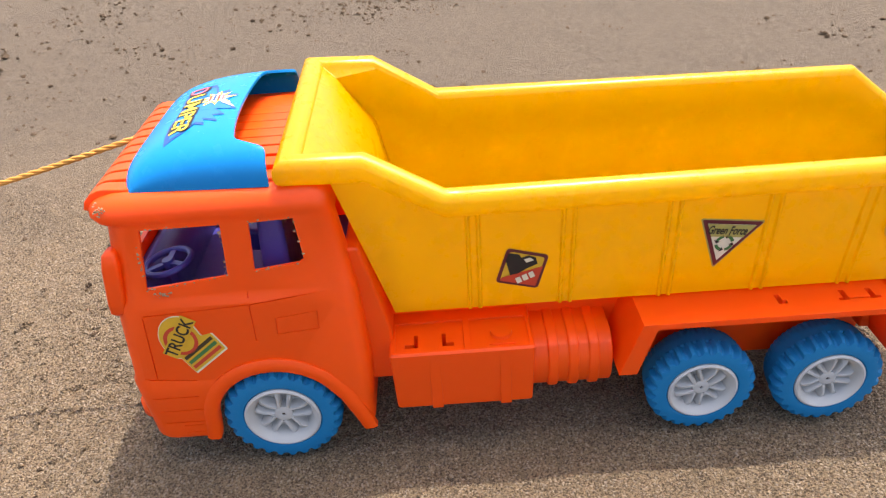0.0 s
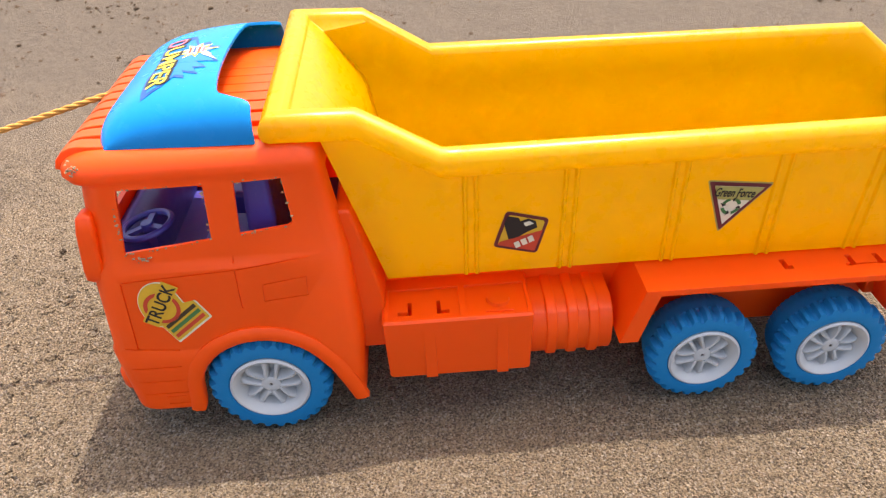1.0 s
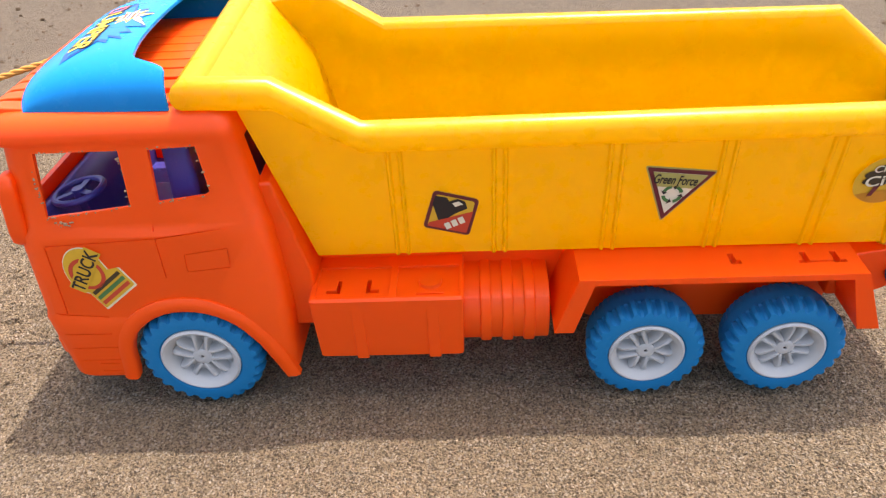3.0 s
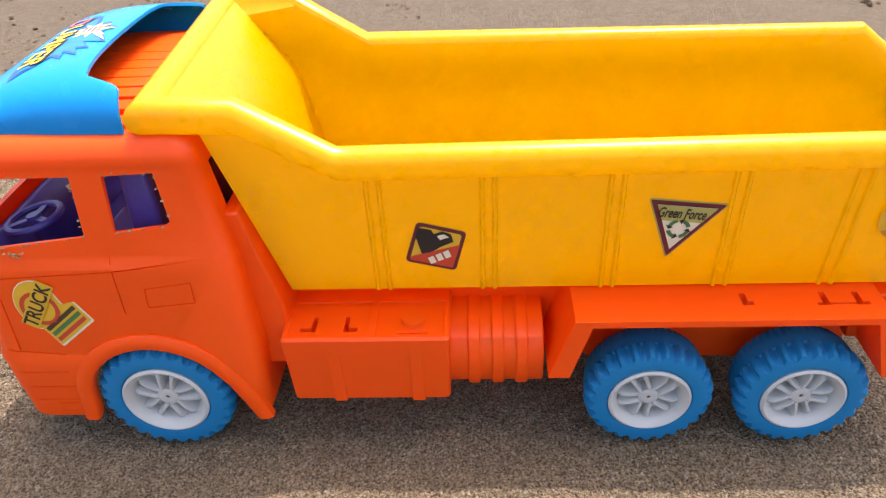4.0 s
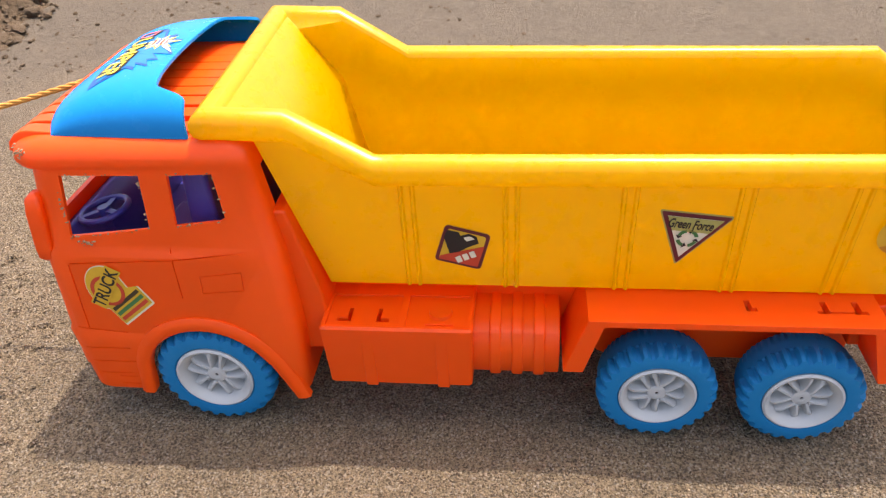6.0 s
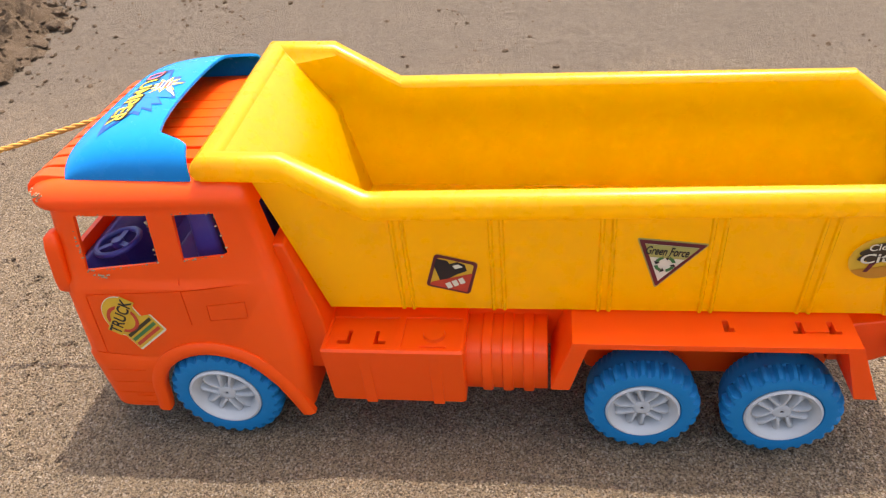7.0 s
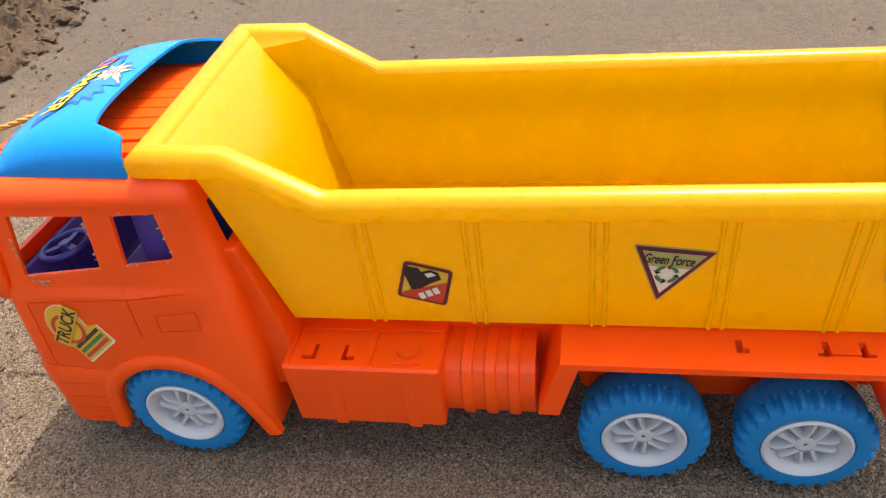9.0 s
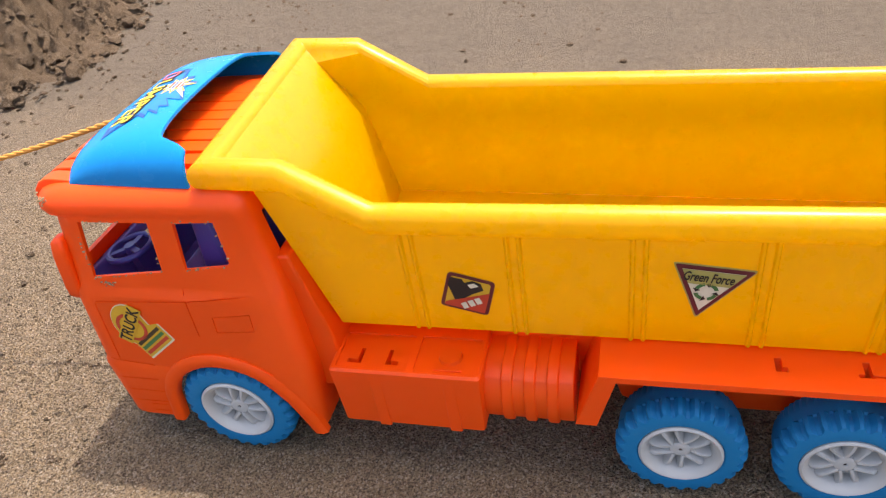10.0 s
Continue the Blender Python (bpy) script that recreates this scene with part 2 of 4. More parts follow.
# outline of the wheel arch, from its rear foot over the wheel to its front foot
ARCH = [(0.0500, 0.0215), (0.0450, 0.0340), (0.0390, 0.0475)] + [
    (0.0395 * math.cos(radians(a)), 0.035 + 0.0390 * math.sin(radians(a))) for a in range(36, 181, 9)] + [(-0.0405, 0.0270), (-0.0418, 0.0215)]


def build_cab():
    levels = [
        (0.0215, -0.0830, 0.0550, 0.0790, 0.014), (0.0235, -0.0850, 0.0565, 0.0802, 0.015), (0.0660, -0.0880, 0.0590, 0.0806, 0.016),
        (0.0690, -0.0870, 0.0590, 0.0796, 0.016), (0.1240, -0.0820, 0.0570, 0.0792, 0.016), (0.1290, -0.0800, 0.0560, 0.0770, 0.016),
        (0.1740, -0.0730, 0.0500, 0.0735, 0.016), (0.1755, -0.0790, 0.0500, 0.0738, 0.016)]
    for a in range(0, 91, 15):
        s, c = math.sin(radians(a)), 1 - math.cos(radians(a))
        levels.append((0.1780 + 0.0115 * s, -0.0815 + 0.0125 * c, 0.0495 - 0.008 * c, 0.0740 - 0.0115 * c, 0.017))
    shell = bmesh.new()
    loft(shell, [[(x, y, z) for x, y in rrect(xf, xr, -w, w, r, 5, 0.0085)] for z, xf, xr, w, r in levels])
    t = 0.0026
    hollow = bmesh.new()
    loft(hollow, [[(x, y, z) for x, y in rrect(xf + t, xr - t, -w + t, w - t, r - t, 5, 0.006)] for z, xf, xr, w, r in
                  [(-0.01, -0.082, 0.0545, 0.0785, 0.015), (0.066, -0.086, 0.0585, 0.0795, 0.016), (0.124, -0.080, 0.0565, 0.0785, 0.016),
                   (0.174, -0.073, 0.0498, 0.0733, 0.016), (0.1865, -0.066, 0.046, 0.0690, 0.015)]])
    panes = bmesh.new()
    prism_y(panes, [(-0.0525, 0.1715), (-0.0095, 0.1715), (-0.0115, 0.1405), (-0.0575, 0.1355)], -0.1, 0.1)
    prism_y(panes, [(0.0055, 0.1715), (0.0295, 0.1725), (0.0315, 0.1475), (0.0285, 0.1455), (0.0035, 0.1425)], -0.1, 0.1)
    screen = bmesh.new()
    box(screen, -0.12, -0.066, -0.060, 0.060, 0.136, 0.1715)
    back = bmesh.new()
    box(back, 0.0435, 0.1, -0.0600, 0.0600, 0.142, 0.171)
    arch = bmesh.new()
    prism_y(arch, [(x, z) for x, z in ARCH] + [(-0.0420, -0.02), (0.0515, -0.02)], -0.1, 0.1)
    seams = bmesh.new()
    e = 0.00036

    def seam(a, b, y0, y1):
        d = Vector((b[0] - a[0], 0, b[1] - a[1])).normalized()
        s = Vector((-d.z, 0, d.x)) * e
        p = [(a[0] + s.x, a[1] + s.z), (b[0] + s.x, b[1] + s.z), (b[0] - s.x, b[1] - s.z), (a[0] - s.x, a[1] - s.z)]
        prism_y(seams, p, y0, y1)
    for q in (-1, 1):
        y0, y1 = sorted((q * 0.0785, q * 0.1))
        seam((-0.0640, 0.1180), (-0.0680, 0.0720), y0, y1)
        seam((-0.0030, 0.1220), (-0.0040, 0.0960), y0, y1)
        seam((-0.0635, 0.1190), (-0.0030, 0.1222), y0, y1)
        seam((-0.0760, 0.0722), (-0.0450, 0.0690), y0, y1)
        y0, y1 = sorted((q * 0.0768, q * 0.1))
        seam((-0.0020, 0.1400), (-0.0030, 0.1260), y0, y1)
        y0, y1 = sorted((q * 0.0778, q * 0.1))
        seam((-0.0030, 0.1222), (0.0480, 0.1285), y0, y1)
        y0, y1 = sorted((q * 0.0788, q * 0.1))
        for a, b in (((0.010, 0.1115), (0.034, 0.1150)), ((0.009, 0.1000), (0.033, 0.1025)), ((0.010, 0.1115), (0.009, 0.1000)), ((0.034, 0.1150), (0.033, 0.1025))):
            seam(a, b, y0, y1)
        y0, y1 = sorted((q * 0.0796, q * 0.1))
        for z in (0.057, 0.046, 0.036):
            seam((-0.081, z), (-0.047, z), y0, y1)
        seam((-0.062, 0.033), (-0.050, 0.033), y0, y1)
        seam((-0.062, 0.027), (-0.050, 0.027), y0, y1)
    me = cut(shell, [hollow, panes, screen, back, arch, seams])
    cab = part("cab", me, ORANGE, truck, "bright orange cab with open windows", smooth=30)
    # lip of each wheel arch
    for q in (-1, 1):
        bm = bmesh.new()
        rings = []
        for i, (x, z) in enumerate(ARCH):
            a, b = Vector(ARCH[max(i - 1, 0)]), Vector(ARCH[min(i + 1, len(ARCH) - 1)])
            d = (b - a).normalized()
            n = Vector((d.y, -d.x))
            foot = i in (0, len(ARCH) - 1)
            ring = []
            for r, o in ((-0.0008, 0.0765), (-0.0008, 0.0814), (0.0004, 0.0826), (0.0056, 0.0824), (0.0084, 0.0808), (0.0084, 0.0765)):
                ring.append((x + n.x * r, q * o, max(0.0213, z + n.y * r) if not foot else 0.0213))
            rings.append(ring)
        loft(bm, rings)
        part("wheel_arch", bm, ORANGE, cab, smooth=50)
        # mirror at the windscreen's edge
        bm = bmesh.new()
        loft(bm, [[(x, y, z) for x, y in rrect(-0.0765 + k + (z - 0.16) * 0.16, -0.0670 - k + (z - 0.16) * 0.14, q * 0.0715 - 0.006 + k, q * 0.0715 + 0.006 - k, 0.0022)]
                  for z, k in ((0.1180, 0.0022), (0.1205, 0.0005), (0.127, 0.0), (0.150, 0.0), (0.1580, 0.0008), (0.1600, 0.0025))])
        part("mirror", bm, ORANGE, cab, smooth=60)
    # ribs along the roof
    for k in range(11):
        y = -0.0575 + k * 0.0115
        bm = bmesh.new()
        rings = []
        for a in (8, 30, 55, 75, 90):
            sn, cs = math.sin(radians(a)), 1 - math.cos(radians(a))
            x, z, nx, nz = -0.0815 + 0.0125 * cs, 0.1780 + 0.0115 * sn, -math.cos(radians(a)), sn
            rings.append([(x - nx * 0.002, y - 0.0054, z - nz * 0.002), (x + nx * 0.0017, y - 0.0046, z + nz * 0.0017), (x + nx * 0.0017, y + 0.0046, z + nz * 0.0017), (x - nx * 0.002, y + 0.0054, z - nz * 0.002)])
        crown = 0.1955 - 0.0040 * (abs(y) / 0.0575) ** 4
        for x, z in ((-0.045, crown - 0.0018), (-0.025, crown), (0.041, crown)):
            rings.append([(x, y - 0.0057, 0.1875), (x, y - 0.0053, z), (x, y + 0.0053, z), (x, y + 0.0057, 0.1875)])
        loft(bm, rings)
        part("roof_rib", bm, ORANGE, cab, bevel=0.0006, seg=2)
    bm = bmesh.new()
    loft(bm, [[(x, y, z) for x, y in rrect(-0.0925 + k, -0.07, -0.071 + k, 0.071 - k, 0.010)] for z, k in
              ((0.030, 0.003), (0.033, 0.0), (0.042, 0.0), (0.045, 0.003))])
    part("bumper", bm, ORANGE, cab, smooth=60)
    return cab


cab = build_cab()


def build_interior():
    bm = bmesh.new()
    box(bm, -0.078, 0.050, -0.070, 0.070, 0.084, 0.090)
    inside = part("cab_interior", bm, VIOLET, truck, "violet moulded seats and dashboard", bevel=0.001)
    for q in (-1, 1):
        bm = bmesh.new()
        y0, y1 = q * 0.036 - 0.026, q * 0.036 + 0.026
        prism_y(bm, [(-0.026, 0.088), (-0.028, 0.118), (0.002, 0.114), (0.006, 0.168), (0.010, 0.177), (0.017, 0.177), (0.020, 0.168), (0.020, 0.088)], y0, y1)
        part("seat", bm, VIOLET, inside, bevel=0.004, seg=3)
    bm = bmesh.new()
    prism_y(bm, [(-0.079, 0.088), (-0.0765, 0.128), (-0.071, 0.130), (-0.064, 0.124), (-0.060, 0.112), (-0.062, 0.088)], -0.069, 0.069)
    part("dashboard", bm, VIOLET, inside, bevel=0.002)
    m = Matrix.Translation((-0.0550, -0.0450, 0.1325)) @ Matrix.Rotation(radians(-8), 4, "Y")
    bm = bmesh.new()
    n = 28
    rings = []
    for i in range(n):
        a = 2 * math.pi * i / n
        rings.append([bm.verts.new(m @ Vector(((0.0135 + 0.0019 * math.cos(b)) * math.cos(a), (0.0135 + 0.0019 * math.cos(b)) * math.sin(a), 0.0019 * math.sin(b))))
                      for b in (2 * math.pi * k / 8 for k in range(8))])
    for i in range(n):
        for k in range(8):
            bm.faces.new((rings[i][k], rings[i][(k + 1) % 8], rings[(i + 1) % n][(k + 1) % 8], rings[(i + 1) % n][k]))
    for a in (90, 210, 330):
        r = m @ Matrix.Rotation(radians(a), 4, "Z")
        box(bm, 0.0, 0.0135, -0.0018, 0.0018, -0.0014, 0.0006, r)
    bmesh.ops.create_cone(bm, cap_ends=True, segments=16, radius1=0.004, radius2=0.0034, depth=0.004, matrix=m)
    box(bm, -0.0025, 0.0025, -0.0025, 0.0025, -0.026, 0.0, m)
    part("steering_wheel", bm, VIOLET, inside)


build_interior()


# roof visor: a hollow blue shell that is open to the rear
VISOR_Z, VISOR_REAR = 0.1888, 0.0180


def visor_front(v):
    return -0.0550 - 0.0075 * (1 - abs(v) ** 6)


def visor_half(x):
    return 0.0640 + 0.0035 * (x + 0.058) / 0.076


def visor_height(x, v):
    """Height of the shell at x; v runs from -1 to 1 over its width."""
    xf = visor_front(v)
    k = min(1.0, max(0.0, (x - xf) / (VISOR_REAR - xf)))
    top = 0.0243 * math.sqrt(1 - (1 - k) ** 3)
    return VISOR_Z + top * max(0.0, 1 - abs(v) ** 5.5) ** 0.40


def visor_point(v, s):
    """s runs from the front edge to the rear edge, which steps back to a leg at either side."""
    a = abs(v)
    leg = min(1.0, max(0.0, (a - 0.76) / 0.13))
    leg = leg * leg * (3 - 2 * leg)
    xf = visor_front(v)
    xr = (-0.0015 + 0.006 * a * a) * (1 - leg) + (VISOR_REAR + 0.001) * leg
    x = xf + (xr - xf) * s
    return Vector((x, visor_half(x) * v, visor_height(x, v)))


def build_visor():
    bm = bmesh.new()
    vs = [math.sin(math.pi / 2 * math.sin(math.pi / 2 * (-1 + 2 * i / 72))) for i in range(73)]
    ss = [(i / 24) ** 1.8 for i in range(25)]
    grid = [[bm.verts.new(visor_point(v, s)) for s in ss] for v in vs]
    for a, b in zip(grid, grid[1:]):
        for i in range(24):
            bm.faces.new((a[i], a[i + 1], b[i + 1], b[i]))
    bmesh.ops.remove_doubles(bm, verts=bm.verts[:], dist=0.00002)
    ob = part("roof_visor", bm, BLUE, truck, "glossy sky-blue roof visor", smooth=0)
    ob.data.shade_smooth()
    s = ob.modifiers.new("wall", "SOLIDIFY")
    s.thickness, s.offset = 0.0018, -1
    b = ob.modifiers.new("edges", "BEVEL")
    b.width, b.segments, b.limit_method, b.angle_limit = 0.0006, 2, "ANGLE", radians(50)
    return ob


visor = build_visor()


# ---- chassis ----
def build_chassis():
    bm = bmesh.new()
    box(bm, -0.070, 0.402, -0.040, 0.040, 0.046, 0.0895)
    chassis = part("chassis", bm, ORANGE, truck, "orange moulded chassis with fenders", bevel=0.002)
    for q in (-1, 1):
        # deck with its fender flaps
        bm = bmesh.new()
        y0, y1 = sorted((q * 0.036, q * 0.0835))
        prism_y(bm, [(0.2075, 0.0525), (0.2195, 0.0900), (0.3700, 0.0900), (0.3855, 0.0510), (0.3735, 0.0510), (0.3630, 0.0860), (0.2280, 0.0860), (0.2185, 0.0525)], y0, y1)
        holes = bmesh.new()
        for x, w in ((0.3035, 0.0016), (0.3420, 0.0016), (0.3580, 0.0016)):
            box(holes, x - w, x + w, *sorted((q * 0.063, q * 0.072)), 0.080, 0.1)
        box(holes, 0.3375, 0.3625, *sorted((q * 0.0710, q * 0.0722)), 0.080, 0.1)
        box(holes, 0.3375, 0.3440, *sorted((q * 0.0705, q * 0.0727)), 0.080, 0.1)
        box(holes, 0.3560, 0.3625, *sorted((q * 0.0705, q * 0.0727)), 0.080, 0.1)
        box(holes, 0.3035, 0.3075, *sorted((q * 0.0690, q * 0.0720)), 0.080, 0.1)
        part("fender", cut(bm, [holes]), ORANGE, chassis, bevel=0.0012)
        # box on the side with two slots and a round cap
        bm = bmesh.new()
        loft(bm, [[(x, y, z) for x, y in rrect(0.0705 + k, 0.1575 - k, *sorted((q * 0.036, q * (0.0800 - k))), 0.002, 2)] for z, k in
                  ((0.0330, 0.002), (0.0340, 0.0012), (0.0760, 0.0), (0.0775, 0.0012))])
        slots, trays = bmesh.new(), bmesh.new()
        for x in (0.0865, 0.1035):
            box(slots, x - 0.0012, x + 0.0012, *sorted((q * 0.061, q * 0.0715)), 0.0, 0.1)
        box(slots, 0.0795, 0.0877, *sorted((q * 0.0695, q * 0.0725)), 0.0, 0.1)
        box(slots, 0.1023, 0.1095, *sorted((q * 0.0695, q * 0.0725)), 0.0, 0.1)
        for x0, x1 in ((0.0740, 0.1155), (0.1195, 0.1545)):
            box(trays, x0, x1, *sorted((q * 0.0500, q * 0.0772)), 0.0762, 0.1)
        side_box = part("side_box", cut(bm, [slots, trays]), ORANGE, chassis, bevel=0.0006)
        bm = bmesh.new()
        bmesh.ops.create_cone(bm, cap_ends=True, segments=28, radius1=0.0068, radius2=0.0062, depth=0.002, matrix=Matrix.Translation((0.1385, q * 0.0640, 0.0772)))
        part("cap", bm, ORANGE, side_box)
        bm = bmesh.new()
        box(bm, 0.1305, 0.1465, *sorted((q * 0.0738, q * 0.0748)), 0.0755, 0.0772)
        part("ridge", bm, ORANGE, side_box, bevel=0.0003, seg=1)
        for x0, x1 in ((0.0935, 0.1005), (0.1360, 0.1430)):
            bm = bmesh.new()
            box(bm, x0, x1, *sorted((q * 0.078, q * 0.0799)), 0.0324, 0.0755)
            part("strap", bm, ORANGE, side_box, bevel=0.0006)
        # ribbed air tank
        bm = bmesh.new()
        prof = [(q * 0.030, 0.0720), (q * 0.060, 0.0720), (q * 0.0690, 0.0680), (q * 0.0735, 0.0600), (q * 0.0735, 0.0460), (q * 0.0705, 0.0385), (q * 0.064, 0.0360), (q * 0.030, 0.0360)]
        loft(bm, [[(x, y, z) for y, z in prof] for x in (0.156, 0.206)])
        tank = part("air_tank", bm, ORANGE, chassis, bevel=0.001)
        for x in (0.1695, 0.1820, 0.1945):
            bm = bmesh.new()
            ring = [(y + (q * 0.0014 if abs(y) > 0.05 else 0), z + (0.0014 if z > 0.06 else -0.0014)) for y, z in prof]
            loft(bm, [[(x + d, y, z) for y, z in ring] for d in (-0.0034, 0.0034)])
            part("tank_rib", bm, ORANGE, tank, bevel=0.0016, seg=3)
    bm = bmesh.new()
    prism_y(bm, [(0.366, 0.0800), (0.400, 0.0860), (0.410, 0.0800), (0.411, 0.0520), (0.4085, 0.0510), (0.402, 0.0590), (0.390, 0.0530), (0.366, 0.0530)], -0.056, 0.056)
    part("tail_beam", bm, ORANGE, chassis, bevel=0.0015)
    for x in (0.0, 0.2615, 0.3405):
        bm = bmesh.new()
        lathe_y(bm, [(0.0, -0.070), (0.0035, -0.070), (0.0035, 0.070), (0.0, 0.070)], 12, (x, 0, 0.0345))
        part("axle", bm, DARK, chassis)
    bm = bmesh.new()
    prism_y(bm, [(0.054, 0.048), (0.0725, 0.048), (0.0725, 0.088), (0.0600, 0.146), (0.052, 0.146)], -0.066, 0.066)
    part("rear_panel", bm, ORANGE, chassis, bevel=0.002)
    return chassis


chassis = build_chassis()


# ---- wheels ----
def build_wheel():
    """A wheel about the y axis, its outer face towards -y."""
    LUGS = 26
    wheel = new("wheel")
    bm = bmesh.new()
    n = LUGS * 4
    prof = [(0.0235, -0.0008), (0.0248, -0.0020), (0.0285, -0.0025), (0.0318, -0.0018), (0.0330, -0.0016), (0.0350, 0.0008), (0.0357, 0.0040), (0.0356, 0.0088), (0.0349, 0.0096), (0.0352, 0.0150), (0.0346, 0.0205), (0.0332, 0.0245), (0.0300, 0.0268), (0.0235, 0.0270), (0.0225, 0.0250), (0.0225, 0.0020)]
    rings = []
    for k in range(n):
        a = 2 * math.pi * k / n
        up = k % 4 in (0, 1)
        ring = []
        for i, (r, y) in enumerate(prof):
            lift = 0.0
            if 4 <= i <= 7:
                lift = 0.0013 if up else -0.0016
            elif 9 <= i <= 11:
                lift = 0.0004 if k % 2 else -0.0005
            ring.append(bm.verts.new(((r + lift) * math.cos(a), y, (r + lift) * math.sin(a))))
        rings.append(ring)
    m = len(prof)
    for k in range(n):
        a, b = rings[k], rings[(k + 1) % n]
        for i in range(m):
            bm.faces.new((a[i], a[(i + 1) % m], b[(i + 1) % m], b[i]))
    part("tyre", bm, TYRE, wheel, "blue toothed plastic tyre", smooth=28)
    bm = bmesh.new()
    lathe_y(bm, [(0.0, 0.0085), (0.0168, 0.0080), (0.0176, 0.0030), (0.0190, 0.0002), (0.0208, -0.0022), (0.0222, -0.0029), (0.0236, -0.0020), (0.0238, 0.0040)], 64)
    rim = part("rim", bm, WHITE, wheel, "white plastic rim with paired spokes", smooth=40)
    bm = bmesh.new()
    lathe_y(bm, [(0.0011, 0.006), (0.0011, 0.0012), (0.0018, 0.0010), (0.0048, 0.0010), (0.0058, 0.0016), (0.0062, 0.0084)], 40)
    part("hub", bm, WHITE, rim, smooth=50)
    # added dark plug in the hub's hole, standing for the shade in it
    bm = bmesh.new()
    bmesh.ops.create_cone(bm, cap_ends=True, segments=12, radius1=0.0011, radius2=0.0011, depth=0.003, matrix=Matrix.Translation((0, 0.0035, 0)) @ Matrix.Rotation(radians(90), 4, "X"))
    part("hole_shade_plug", bm, DARK, rim)
    for k in range(5):
        rot = Matrix.Rotation(-radians(72 * k + 18), 4, "Y")
        for side in (-1, 1):
            rings = []
            for r, off, w, top in ((0.0050, 0.0028, 0.0015, 0.0010), (0.0085, 0.0030, 0.0013, 0.0006), (0.0120, 0.0033, 0.0013, 0.0005), (0.0152, 0.0038, 0.0016, 0.0008), (0.0178, 0.0047, 0.0022, 0.0026), (0.0188, 0.0052, 0.0028, 0.0050)):
                o = side * off
                rings.append([(r, 0.0104, o - w * 1.4), (r, top + 0.0012, o - w), (r, top, o - w * 0.5), (r, top, o + w * 0.5), (r, top + 0.0012, o + w), (r, 0.0104, o + w * 1.4)])
            bm = bmesh.new()
            loft(bm, [[rot @ Vector(p) for p in r] for r in rings])
            part("spoke", bm, WHITE, rim, smooth=50)
    return wheel


# hollow beam that carries the rear axles
bm = bmesh.new()
prism_y(bm, [(0.2150, 0.0800), (0.2300, 0.0300), (0.2380, 0.0265), (0.3640, 0.0265), (0.3720, 0.0300), (0.3820, 0.0800)], -0.0420, 0.0420)
part("axle_beam", bm, ORANGE, chassis, bevel=0.0012)

first = build_wheel()
first.parent = truck
first.matrix_basis = pose(0, -0.0790, 0.0345, 0, 8, 0)
turn = 0
for x, q in ((0.2615, -1), (0.3405, -1), (0.0, 1), (0.2615, 1), (0.3405, 1)):
    turn += 47
    copy_thing(first, pose(x, q * 0.0795, 0.0345 if x < 0.1 else 0.0325, 0, turn, 0 if q < 0 else 180) @ Matrix.Diagonal((1, 1, 1, 1) if x < 0.1 else (0.915, 0.95, 0.915, 1)))


# ---- dump bed ----
ROLL = 3.3
BED = Matrix.Translation((0, -0.068, 0.1755)) @ Matrix.Rotation(radians(ROLL), 4, "X") @ Matrix.Translation((0, 0.068, -0.1755))
BED_SIDE_LOW, BED_SIDE_TOP = 0.0620, 0.0610


RIBS = ((0.1240, 0.1245), (0.1780, 0.1785), (0.2375, 0.2375), (0.2935, 0.2935), (0.3455, 0.3475), (0.3905, 0.3795))
RIB_SHAPE = ((-0.0044, 0.0), (-0.0037, 0.0015), (-0.0024, 0.0015), (-0.0016, 0.0), (0.0016, 0.0), (0.0024, 0.0015), (0.0037, 0.0015), (0.0044, 0.0))


